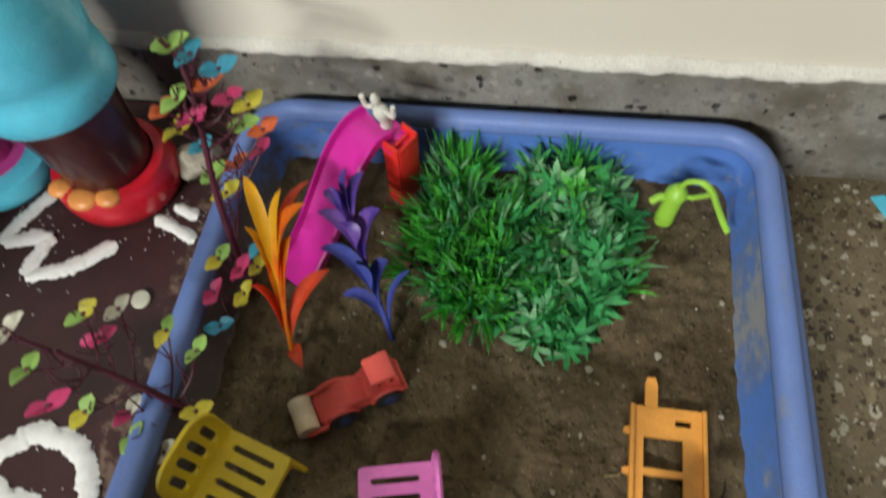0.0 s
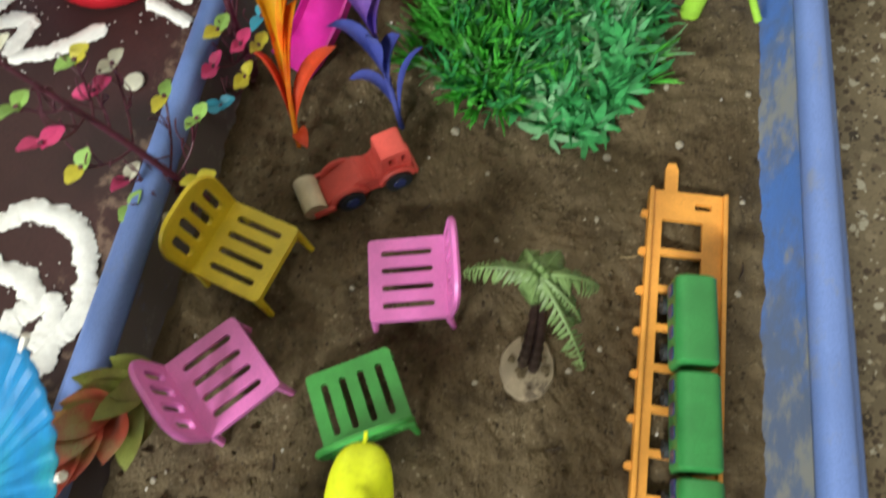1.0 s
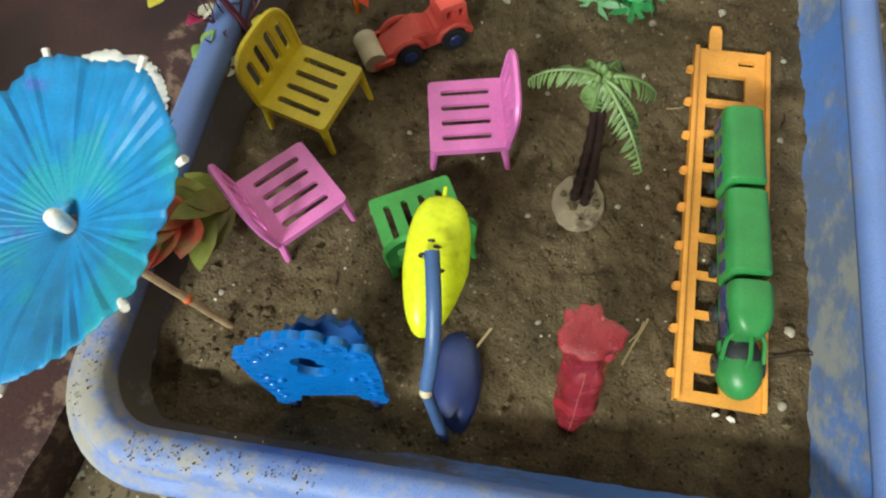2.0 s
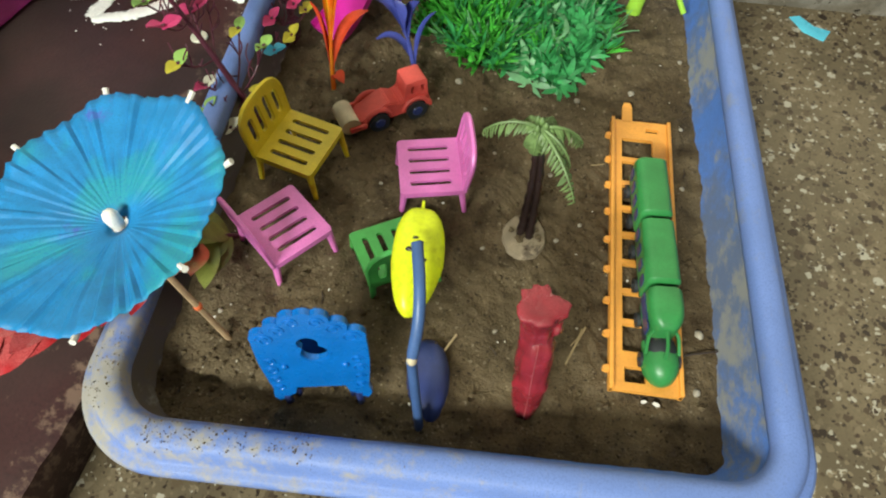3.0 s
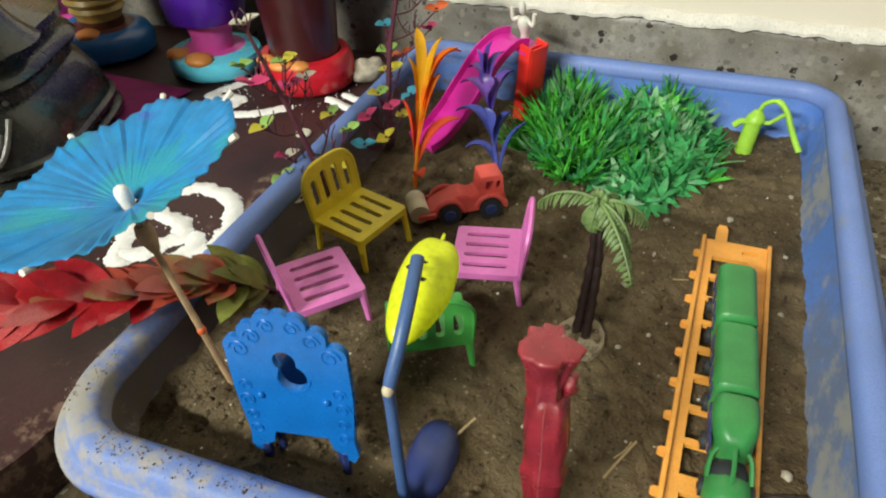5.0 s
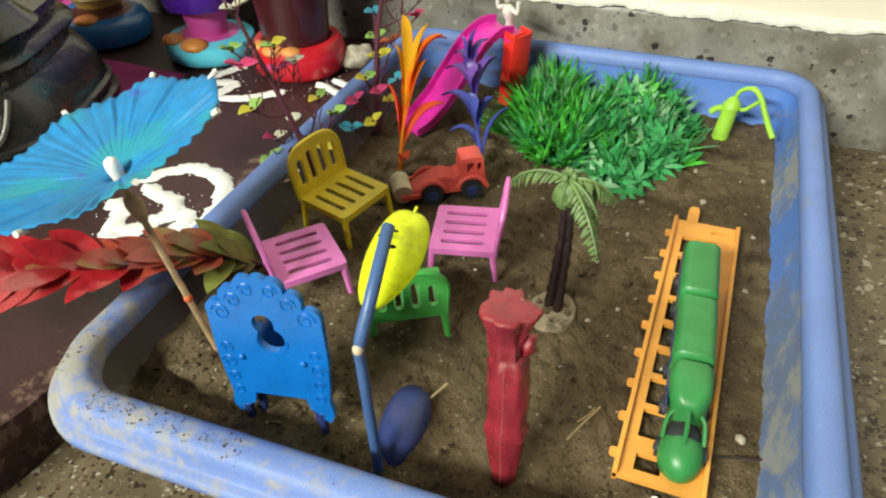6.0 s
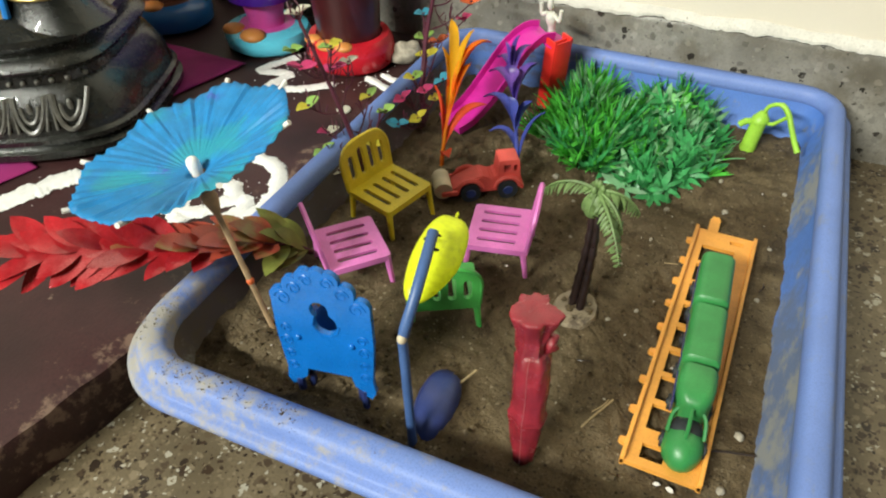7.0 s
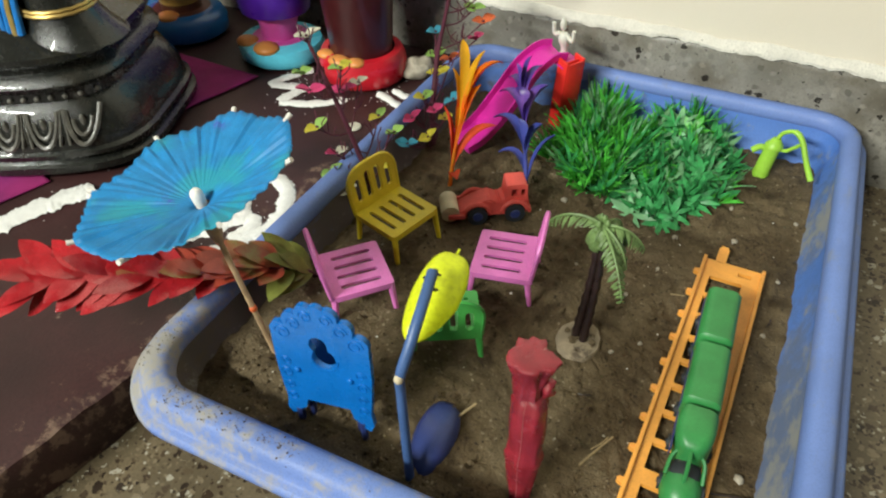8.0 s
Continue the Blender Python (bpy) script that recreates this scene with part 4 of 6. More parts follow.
# ---------- toy truck ----------
def toy_truck():
    root = thing("toy_truck", pose(-0.0378, 0.0496, 0, 0, 0, 33.7), "coral red plastic toy road roller truck with black wheels", "toy truck")
    t = M["truck"]
    bm = bmesh.new()
    slab(bm, [[(-0.021, 0.004), (0.0185, 0.0045), (0.0195, 0.010), (0.0185, 0.0145), (0.004, 0.0145), (0.002, 0.0125), (-0.004, 0.0155), (-0.013, 0.0125), (-0.021, 0.0075)]], 0.0135, Matrix.Translation((0, -0.00675, 0)))
    bmesh.ops.bevel(bm, geom=bm.edges[:], offset=0.0008, segments=2, affect="EDGES")
    part("body", bm, t, root)
    bm = bmesh.new()
    side = [[(0.005, 0.013), (0.0185, 0.013), (0.0178, 0.0232), (0.0165, 0.0242), (0.0072, 0.0242), (0.0062, 0.0235)], rounded(0.0088, 0.0162, 0.0128, 0.0212, 0.0008, 2)[::-1], rounded(0.0144, 0.0165, 0.0168, 0.0208, 0.0006, 2)[::-1]]
    slab(bm, side, 0.012, Matrix.Translation((0, -0.006, 0)))
    part("cab", bm, t, root)
    for x in (-0.0108, 0.0108):
        for y in (-1, 1):
            bm = bmesh.new()
            tube(bm, [(x, y * 0.0062, 0.0062), (x, y * 0.0094, 0.0062)], 0.0058, 20)
            whl = part("wheel", bm, M["wheel"], root, "black rubber wheel")
            bm = bmesh.new()
            tube(bm, [(x, y * 0.0088, 0.0062), (x, y * 0.0099, 0.0062)], [0.0034, 0.0026], 14)
            part("hub", bm, M["navy"], whl, "dark blue wheel hub")
            bm = bmesh.new()
            arch = [(x + 0.0074 * math.cos(a), y * 0.0072, 0.0062 + 0.0074 * math.sin(a)) for a in [radians(10 + 160 * k / 10) for k in range(11)]]
            tube(bm, arch, 0.0014, 6)
            part("mudguard", bm, t, root)
    bm = bmesh.new()
    tube(bm, [(-0.0262, -0.0078, 0.0085), (-0.0262, 0.0078, 0.0085)], 0.0052, 18)
    part("roller", bm, M["cream"], root, "muddy cream roller drum")
    for y in (-0.0086, 0.0086):
        bm = bmesh.new()
        box(bm, -0.0275, y - 0.0008, 0.0055, -0.018, y + 0.0008, 0.0085, 0.0004)
        part("roller_arm", bm, t, root)
    bm = bmesh.new()
    box(bm, 0.0185, -0.0072, 0.0045, 0.0205, 0.0072, 0.0078, 0.0006)
    part("bumper", bm, t, root)


toy_truck()


# ---------- toy street lamp ----------
def street_lamp():
    root = thing("toy_street_lamp", pose(0.0065, -0.113, 0), "toy street lamp with a slate blue pole and neon yellow head", "toy lamp")
    bm = bmesh.new()
    for v in ball(bm, (-0.0022, 0.0108, 0.0035), 0.0092, 0.0195, 0.0095, sub=3, m=Matrix.Rotation(radians(8), 4, "Z")):
        v.co.z += 0.0012 * math.sin(v.co.x * 420)
    part("base", bm, M["navy"], root, "glossy navy domed base sunk in the soil")
    bm = bmesh.new()
    path = ((-0.0030, -0.0095, 0.002), (-0.0042, -0.008, 0.03), (-0.0055, -0.006, 0.055), (-0.0055, -0.0055, 0.063), (-0.0045, 0.002, 0.0745), (-0.0055, 0.012, 0.0815), (-0.0085, 0.026, 0.0855))
    tube(bm, curve_points(path, 5), [0.0019] * 16 + [0.0021] * 15, 12)
    part("pole", bm, M["pole"], root)
    bm = bmesh.new()
    ball(bm, (-0.0055, -0.0065, 0.0625), 0.0019, 0.0019, 0.0022)
    part("joint", bm, M["cream"], root, "pale moulded joint pip")
    bm = bmesh.new()
    a, b = Vector((-0.0078, 0.0075, 0.0655)), Vector((-0.0098, 0.0480, 0.0755))
    ax = (b - a).normalized()
    for v in ball(bm, (0, 0, 0), 0.0098, 0.0205, 0.0062, sub=4):
        c = v.co
        k = abs(c.y) / 0.0205
        c.x *= (1 + 0.25 * k * k) * (0.96 if c.y > 0 else 0.96 - 0.34 * k)
        c.x -= 0.0014 * k if c.y < 0 else 0
        c.z += (0.0005 * math.exp(-((abs(c.x) - 0.0048) / 0.0026) ** 2) - 0.0003 * math.exp(-(c.x / 0.0016) ** 2)) * (1 if c.z > 0 else 0.2)
        c.y += 0.0012 * (1 if c.y > 0 else -1) * (abs(c.x) / 0.01)
    rot = Matrix((ax.cross(Vector((0, 0, 1))).normalized(), ax, ax.cross(Vector((0, 0, 1))).normalized().cross(ax))).transposed().to_4x4()
    bmesh.ops.transform(bm, matrix=Matrix.Translation((a + b) / 2) @ rot @ Matrix.Rotation(radians(10), 4, "Y"), verts=bm.verts)
    head = part("lamp_head", bm, M["lamp_yellow"], root, "long rounded neon yellow lamp head")
    bm = bmesh.new()
    tube(bm, [b - ax * 0.002, b + ax * 0.0025], [0.0008, 0.0005], 6)
    part("moulding_stub", bm, M["lamp_yellow"], head)
    for x, y, q in ((-0.0112, 0.0262, 0.0009), (-0.0080, 0.0290, 0.0007), (-0.0062, 0.0228, 0.0008), (-0.0096, 0.0305, 0.0006)):
        bm = bmesh.new()
        for v in ball(bm, (x, y, 0.0810 + 0.22 * (y - 0.026)), q * 1.6, q, q * 0.8, sub=2):
            v.co += Vector((1, 0.6, 0)) * 0.0006 * noise.noise(v.co * 1100)
        part("glue_fleck", bm, M["trunk"], head, "dark fleck of old glue by the pole")


street_lamp()


# ---------- blue throne ----------
def throne():
    root = thing("toy_throne", pose(-0.0352, -0.1184, 0.009, -4.4, -0.6, 10.4) @ Matrix.Diagonal((0.9, 0.95, 0.95, 1)), "bright blue plastic toy throne with an ornate scalloped back", "toy throne")
    w = 0.0225
    shoulder, crown = 0.0565, 0.0725
    arc = []
    for cx, cz, r, a0, a1 in ((w - 0.0045, shoulder - 0.0015, 0.0046, -20, 120), (w - 0.0105, shoulder + 0.0055, 0.0040, 0, 130), (0.0052, crown - 0.0062, 0.0045, -10, 100), (0, crown - 0.0052, 0.0042, 40, 140)):
        arc.append([(cx + r * math.cos(radians(a0 + (a1 - a0) * k / 7)), cz + r * math.sin(radians(a0 + (a1 - a0) * k / 7))) for k in range(8)])
    right = [(0.0105, 0.0155), (0.0118, 0.010), (0.0145, 0.0085), (0.0165, 0.0055), (0.0195, 0.004), (0.0215, 0.008), (0.0205, 0.015), (0.0215, 0.024), (w, 0.036), (w, 0.048)] + arc[0] + arc[1] + arc[2]
    outline = right + arc[3] + [(-x, z) for x, z in right[::-1]]
    hole = []
    for k in range(40):
        # the opening: a small round over a larger one, leaning
        dx, dz = math.cos(-2 * math.pi * k / 40), math.sin(-2 * math.pi * k / 40)
        reach = 0.0
        for cx, cz, r in ((-0.0008, 0.0044, 0.0043), (0.0012, -0.0026, 0.0055)):
            along = cx * dx + cz * dz
            inside = r * r - (cx * cx + cz * cz - along * along)
            if inside > 0:
                reach = max(reach, along + math.sqrt(inside))
        hole.append((reach * dx, 0.0462 + reach * dz))
    bm = bmesh.new()
    slab(bm, [outline, hole], 0.0026, Matrix.Translation((0, -0.0013, 0)))
    back = part("backrest", bm, M["throne"], root, smooth=30)
    for sx in (-1, 1):
        for x, z, r in ((0.0165, 0.0545, 0.0034), (0.0105, 0.0605, 0.0029), (0.0045, 0.0655, 0.0027), (0.0175, 0.038, 0.0024), (0.018, 0.031, 0.0028), (0.0175, 0.0235, 0.0022), (0.0172, 0.0165, 0.0024)):
            bm = bmesh.new()
            spiral = [(sx * (x + 1.15 * r * (1 - k / 20) * math.cos(k * 0.62)), -0.0014, z + 1.15 * r * (1 - k / 20) * math.sin(k * 0.62)) for k in range(16)]
            tube(bm, spiral, 0.0003, 5)
            part("scroll", bm, M["throne"], back)
        bm = bmesh.new()
        ball(bm, (sx * 0.0125, -0.0014, 0.034), 0.0016, 0.0012, 0.0016)
        part("knob", bm, M["throne"], back)
    bm = bmesh.new()
    tube(bm, [(0.0014 + 0.0063 * math.cos(math.pi + math.pi * k / 12), -0.0013, 0.0436 + 0.0063 * math.sin(math.pi + math.pi * k / 12)) for k in range(13)], 0.0004, 5)
    part("hole_rim", bm, M["throne"], back)
    bm = bmesh.new()
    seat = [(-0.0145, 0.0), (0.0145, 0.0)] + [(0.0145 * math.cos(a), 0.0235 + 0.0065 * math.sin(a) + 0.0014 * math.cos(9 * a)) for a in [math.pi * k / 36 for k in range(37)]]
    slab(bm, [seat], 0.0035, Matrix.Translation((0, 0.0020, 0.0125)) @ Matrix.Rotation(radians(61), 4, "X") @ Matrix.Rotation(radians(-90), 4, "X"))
    part("seat", bm, M["throne_seat"], root, "blue scalloped seat tilted up behind the back, shade in its colour")
    for x, y in ((-0.012, 0.004), (0.012, 0.004), (-0.011, 0.018), (0.011, 0.018)):
        bm = bmesh.new()
        tube(bm, [(x, y, 0.013), (x, y, -0.014)], [0.0018, 0.0014], 8)
        part("leg", bm, M["navy"], root)
    for x in (-0.016, 0.0155):
        bm = bmesh.new()
        tube(bm, [(x, 0, 0.008), (x, 0.0005, -0.014)], [0.002, 0.0015], 8)
        part("leg", bm, M["navy"], root)


throne()


# ---------- red toy post ----------
def red_toy():
    root = thing("toy_post", pose(0.0455, -0.1100, -0.002), "waisted translucent red plastic toy post stuck in the soil", "toy post")

    def turned(name, prof, flare=0.0, label=""):
        bm = bmesh.new()
        fine = []
        for (r0, z0), (r1, z1) in zip(prof, prof[1:]):
            m = max(1, int((z1 - z0) / 0.0022))
            fine += [(r0 + (r1 - r0) * k / m, z0 + (z1 - z0) * k / m) for k in range(m)]
        fine.append(prof[-1])
        lathe(bm, fine, 36, sx=1.0, sy=0.85, wobble=0.2, lean=(-0.03, 0.145))
        for v in bm.verts:
            a = math.atan2(v.co.y - 0.145 * v.co.z, v.co.x + 0.03 * v.co.z)
            k = flare * min(1, max(0, (v.co.z - 0.066) / 0.008)) * (0.0004 * math.cos(3 * a + 0.6) + 0.0022 * noise.noise((2.2 * math.cos(a), 2.2 * math.sin(a), 3)))
            v.co.x += k * math.cos(a) - flare * 0.0012
            v.co.y += k * math.sin(a)
            v.co.z += flare * 0.10 * (v.co.y - 0.010)
        bm.verts.ensure_lookup_table()
        ridge = [bm.verts[36 * k + 27].co + Vector((0, -0.0001, 0)) for k in range(len(fine))]
        piece = part(name, bm, M["claw"], root, label, smooth=70)
        if not flare:
            # thin pale line down the front, painting the post's upright highlight
            bm = bmesh.new()
            tube(bm, ridge, 0.00016, 6)
            part("highlight_line", bm, M["highlight_line"], piece, "pale pink line painted as the upright highlight")
        return piece

    turned("foot", ((0.0036, -0.006), (0.0042, 0.004), (0.0056, 0.016), (0.0064, 0.026), (0.0070, 0.0285)))
    turned("body", ((0.0066, 0.0285), (0.0072, 0.0305), (0.0064, 0.0325), (0.0066, 0.042), (0.0068, 0.052), (0.0071, 0.0565), (0.0060, 0.0590), (0.0054, 0.0605)))
    turned("head", ((0.0056, 0.0600), (0.0056, 0.066), (0.0060, 0.0695), (0.0074, 0.0738), (0.0084, 0.0762), (0.0085, 0.0768), (0.0080, 0.0772), (0.003, 0.0768)), 1.0, "flat flared ragged red top")
    bm = bmesh.new()
    for v in ball(bm, (0.0034, 0.0110, 0.0640), 0.0028, 0.0032, 0.0042, sub=3):
        v.co += Vector((1, 1, 0)) * 0.0012 * noise.noise(v.co * 420)
    part("lug", bm, M["claw"], root)
    return root


red_toy()


# ---------- toy palm ----------
def palm():
    root = thing("toy_palm_tree", pose(0.039, -0.0215, 0), "toy palm tree with twin dark trunks and olive fronds", "toy tree")
    bm = bmesh.new()
    lathe(bm, [(0.0108, -0.003), (0.0112, 0.001), (0.0105, 0.0022), (0.006, 0.003), (0.001, 0.0032)], 40, sx=0.95, sy=1.15, wobble=0.08)
    part("base", bm, M["disc"], root, "muddy round tan base")
    bm = bmesh.new()
    for k in range(26):
        a, q = rnd(0, 6.28), abs(random.gauss(0, 0.0042))
        c = Vector((q * math.cos(a), 0.001 + q * math.sin(a), 0.0032))
        sz = rnd(0.0008, 0.0020)
        for v in ball(bm, c, sz, sz * rnd(0.7, 1.3), sz * 0.7, sub=1):
            v.co += Vector((1, 1, 0.5)) * 0.0006 * noise.noise(v.co * 900)
    part("mud_clod", bm, M["soil"], root, "lump of dark wet soil round the trunks")
    top = Vector((-0.0010, 0.0165, 0.0600))
    for k, off in ((0, -0.0019), (1, 0.0022)):
        bm = bmesh.new()
        pts = curve_points(((off, -0.001 * k, 0.001), (off * 0.9 + 0.0006, 0.0040, 0.018), (off * 0.7 + 0.0008, 0.0100, 0.038), top + Vector((off * 0.4, 0, 0))), 9)
        tube(bm, pts, [(0.0021 if i % 3 else 0.0026) - 0.00003 * i for i in range(len(pts))], 9)
        part("trunk", bm, M["trunk"], root)
    for yaw, rise, L, bend in ((180, 26, 0.027, 1.45), (4, 20, 0.023, 1.5), (-32, 6, 0.024, 1.5), (-52, -4, 0.036, 1.0), (-100, -20, 0.013, 1.3), (20, 8, 0.017, 1.6), (118, 18, 0.014, 1.6), (60, 22, 0.014, 1.5), (200, -25, 0.012, 1.2)):
        bm = bmesh.new()
        a = radians(yaw)
        d = Vector((math.cos(a) * math.cos(radians(rise)), math.sin(a) * math.cos(radians(rise)), math.sin(radians(rise))))
        up = Vector((0, 0, 1))
        up = (up - d * up.dot(d)).normalized()
        p, spine = top.copy(), []
        for i in range(17):
            s = i / 16
            q = d * math.cos(bend * s) - up * math.sin(bend * s)
            spine.append((p.copy(), q, up * math.cos(bend * s) + d * math.sin(bend * s)))
            p += q * (L / 16)
        tube(bm, [s[0] for s in spine], [0.0009 - 0.00004 * i for i in range(17)], 6)
        for i, (c, q, u) in enumerate(spine[1:], 1):
            side = q.cross(u)
            ln = (0.0062 * math.sin(math.pi * (0.24 + 0.66 * i / 16)) + 0.001) * rnd(0.8, 1.15)
            for sgn in (-1, 1):
                blade(bm, c, side * sgn + q * rnd(0.6, 1.1) - u * rnd(0.4, 0.9), u, ln, 0.0016, 0.7, 0.1, 3, fat=0.00025)
        part("frond", bm, M["palm"], root)
    bm = bmesh.new()
    for k in range(9):
        ball(bm, top + Vector((rnd(-0.003, 0.003), rnd(-0.003, 0.003), rnd(-0.003, 0.003))), 0.0016, 0.0016, 0.0024, sub=1)
    part("crown_knot", bm, M["palm"], root)


palm()


# ---------- plastic plants ----------
def leaf_to(bm, a, b, width, bend, up, fold=0.45, widest=0.6, steps=10):
    """A keeled leaf from its root to its tip, bowed towards the bend."""
    a, b, up = Vector(a), Vector(b), Vector(up)
    c = Vector(bend)
    rings = []
    for i in range(steps + 1):
        s = i / steps
        p = a * (1 - s) ** 2 + c * 2 * s * (1 - s) + b * s * s
        d = ((c - a) * (1 - s) + (b - c) * s).normalized()
        u = (up - d * up.dot(d)).normalized()
        side = d.cross(u)
        shape = math.sin(math.pi * min(1, s ** (math.log(0.5) / math.log(widest)))) ** 0.75
        w = 0.5 * width * max(0.05, 0.22 if s < 0.35 else 0, shape)
        edge = 0.06 * w * math.sin(9 * s + width * 4000)
        rings.append([bm.verts.new(q) for q in (p + side * w + u * (w * fold + edge), p + side * w * 0.5 + u * (w * fold * 0.35 + 0.00035), p + u * 0.0004, p - side * w * 0.5 + u * (w * fold * 0.35 + 0.00035),
                                                p - side * w + u * (w * fold - edge), p - side * w * 0.5 + u * (w * fold * 0.35 - 0.00025), p - u * 0.0005, p + side * w * 0.5 + u * (w * fold * 0.35 - 0.00025))])
    for r, q in zip(rings, rings[1:]):
        for k in range(8):
            bm.faces.new((r[k], r[(k + 1) % 8], q[(k + 1) % 8], q[k]))
    bm.faces.new(rings[0][::-1])
    bm.faces.new(rings[-1])


def leafy_plant(name, label, base, top, leaves, mats, stem_mat):
    base, top = Vector(base), Vector(top)
    root = thing(name, Matrix.Translation(base), label, "plastic plant")
    axis = top - base
    bow = Vector((0, 0, 0.004))
    stem = [axis * (k / 10) + bow * math.sin(math.pi * k / 10) + Vector((0, 0, -0.004 if k == 0 else 0)) for k in range(11)]
    bm = bmesh.new()
    tube(bm, stem, [0.0014 - 0.00006 * k for k in range(11)], 8)
    part("stem", bm, stem_mat, root)
    for s, tip, w, bulge, mi in leaves:
        bm = bmesh.new()
        a = axis * s + bow * math.sin(math.pi * s)
        b = Vector(tip) - base
        out = b - axis * (b.dot(axis) / axis.length_squared)
        inward = axis.normalized() * 0.4 - out.normalized() * 0.5 + Vector((0.05, -0.35, 0.6))
        bend = a + axis.normalized() * 0.62 * (b - a).length + (b - a) * 0.12 + Vector(bulge) * 0.4
        leaf_to(bm, a, b, w * 0.82, bend, inward)
        part("leaf", bm, mats[mi], root)
    return root


leafy_plant("orange_plant", "orange and yellow plastic plant with long pointed leaves", (-0.0735, 0.0620, 0), (-0.0790, 0.0960, 0.0440), (
    (0.06, (-0.0650, 0.0560, 0.0120), 0.0085, (0.003, -0.002, 0.002), 2), (0.10, (-0.0845, 0.0790, 0.0445), 0.0080, (-0.005, -0.002, 0), 2), (0.14, (-0.0590, 0.0985, 0.0270), 0.0105, (0.006, -0.004, 0.002), 2),
    (0.30, (-0.0710, 0.1010, 0.0510), 0.0125, (0.004, -0.004, 0.002), 0), (0.28, (-0.0820, 0.0960, 0.0480), 0.0085, (-0.003, 0, 0), 0), (0.42, (-0.0780, 0.1080, 0.0560), 0.0095, (0, 0, 0.003), 0),
    (0.45, (-0.0885, 0.0990, 0.0590), 0.0070, (-0.003, 0.002, -0.002), 1), (0.62, (-0.0920, 0.1190, 0.0680), 0.0080, (-0.003, -0.001, 0.006), 1), (0.60, (-0.0640, 0.1110, 0.0630), 0.0105, (-0.002, -0.003, 0.009), 0),
    (0.66, (-0.0690, 0.1290, 0.0530), 0.0060, (0.002, 0.004, 0.012), 2), (0.55, (-0.0750, 0.1150, 0.0660), 0.0080, (0, 0, 0.003), 1)),
    (M["orange_leaf"], M["yellow_leaf"], M["coral_leaf"]), M["orange_leaf"])
leafy_plant("violet_plant", "violet and blue plastic plant with curling cupped leaves", (-0.0290, 0.0775, 0), (-0.0490, 0.1160, 0.0400), (
    (0.04, (-0.0215, 0.1010, 0.0290), 0.0060, (0.008, -0.002, 0.003), 1), (0.12, (-0.0545, 0.0930, 0.0120), 0.0075, (-0.002, 0.002, 0.010), 1), (0.30, (-0.0660, 0.1100, 0.0250), 0.0090, (-0.002, 0, 0.012), 1),
    (0.30, (-0.0310, 0.1030, 0.0330), 0.0160, (0.004, -0.004, -0.001), 1), (0.34, (-0.0440, 0.0980, 0.0360), 0.0155, (-0.002, -0.006, 0.002), 1), (0.62, (-0.0680, 0.1230, 0.0360), 0.0085, (-0.002, 0, 0.010), 0),
    (0.60, (-0.0350, 0.1190, 0.0500), 0.0170, (0.005, -0.003, 0.001), 0), (0.64, (-0.0500, 0.1110, 0.0500), 0.0150, (-0.003, -0.005, 0.002), 0), (0.92, (-0.0650, 0.1300, 0.0430), 0.0080, (-0.001, 0, 0.008), 0),
    (0.92, (-0.0460, 0.1370, 0.0520), 0.0085, (0.004, 0, 0.004), 0), (0.95, (-0.0570, 0.1230, 0.0580), 0.0090, (-0.003, -0.004, 0.002), 0), (0.95, (-0.0520, 0.1330, 0.0590), 0.0070, (0, 0.002, 0.003), 0)),
    (M["purple_leaf"], M["blue_leaf"]), M["blue_leaf"])

PETALS = {"p": "l_pink", "g": "l_green", "y": "l_yellow", "w": "l_white", "c": "l_cyan", "o": "l_orange"}


def petal_pair(root, p, col, turn, tilt):
    """Two cupped lobes on one stalk, with an eye where they meet."""
    p = Vector(p)
    d = Vector((math.cos(turn), math.sin(turn), tilt))
    for sgn in (1, -1):
        bm = bmesh.new()
        blade(bm, p - d * 0.0010 * sgn, d * sgn + Vector((0, 0, 0.34)), Vector((rnd(-0.3, 0.3), rnd(-0.9, -0.1), 1)), rnd(0.0078, 0.0098), rnd(0.0056, 0.0070), 0.1, 0.62, 6, tip=0.25, fat=0.0004, widest=0.5, root=0.6)
        part("leaf", bm, M[PETALS[col[0] if sgn > 0 else col[-1]]], root)


def twig_plant(m_label, trunk, leaves):
    root = thing("twig_plant", pose(0, 0, 0), m_label, "plastic plant")
    line = curve_points(trunk, 8)
    bm = bmesh.new()
    tube(bm, line, [0.0019 - 0.0011 * k / len(line) for k in range(len(line))], 8)
    part("stem", bm, M["twig"], root)
    for i, (x, y, z, col) in enumerate(leaves):
        p = Vector((x, y, z))
        low = [q for q in line if q.z < z - 0.006] or line[:1]
        a = min(low, key=lambda q: (q - p).length + abs(q.z - (z - 0.018)) * 0.6)
        bm = bmesh.new()
        mid = a.lerp(p, 0.5) + Vector((0, 0, -0.003))
        tube(bm, curve_points((a, mid, p), 5), 0.0005, 6)
        tube(bm, (p - Vector((0, 0, 0.0008)), p + Vector((0, 0, 0.0016))), 0.0010, 7)
        for k in range(4):
            q = a.lerp(p, rnd(0.25, 0.85)) + Vector((0, 0, -0.0015))
            r = q + Vector((rnd(-0.005, 0.005), rnd(-0.005, 0.005), rnd(0.003, 0.008)))
            tube(bm, curve_points((q, r, r + Vector((rnd(-0.003, 0.003), rnd(-0.003, 0.003), rnd(0.003, 0.007)))), 3), 0.00036, 5)
        part("branch", bm, M["twig"], root)
        petal_pair(root, p, col, rnd(0.5, 1.5) + (3.14 if i % 2 else 0), rnd(0, 0.35))
    return root


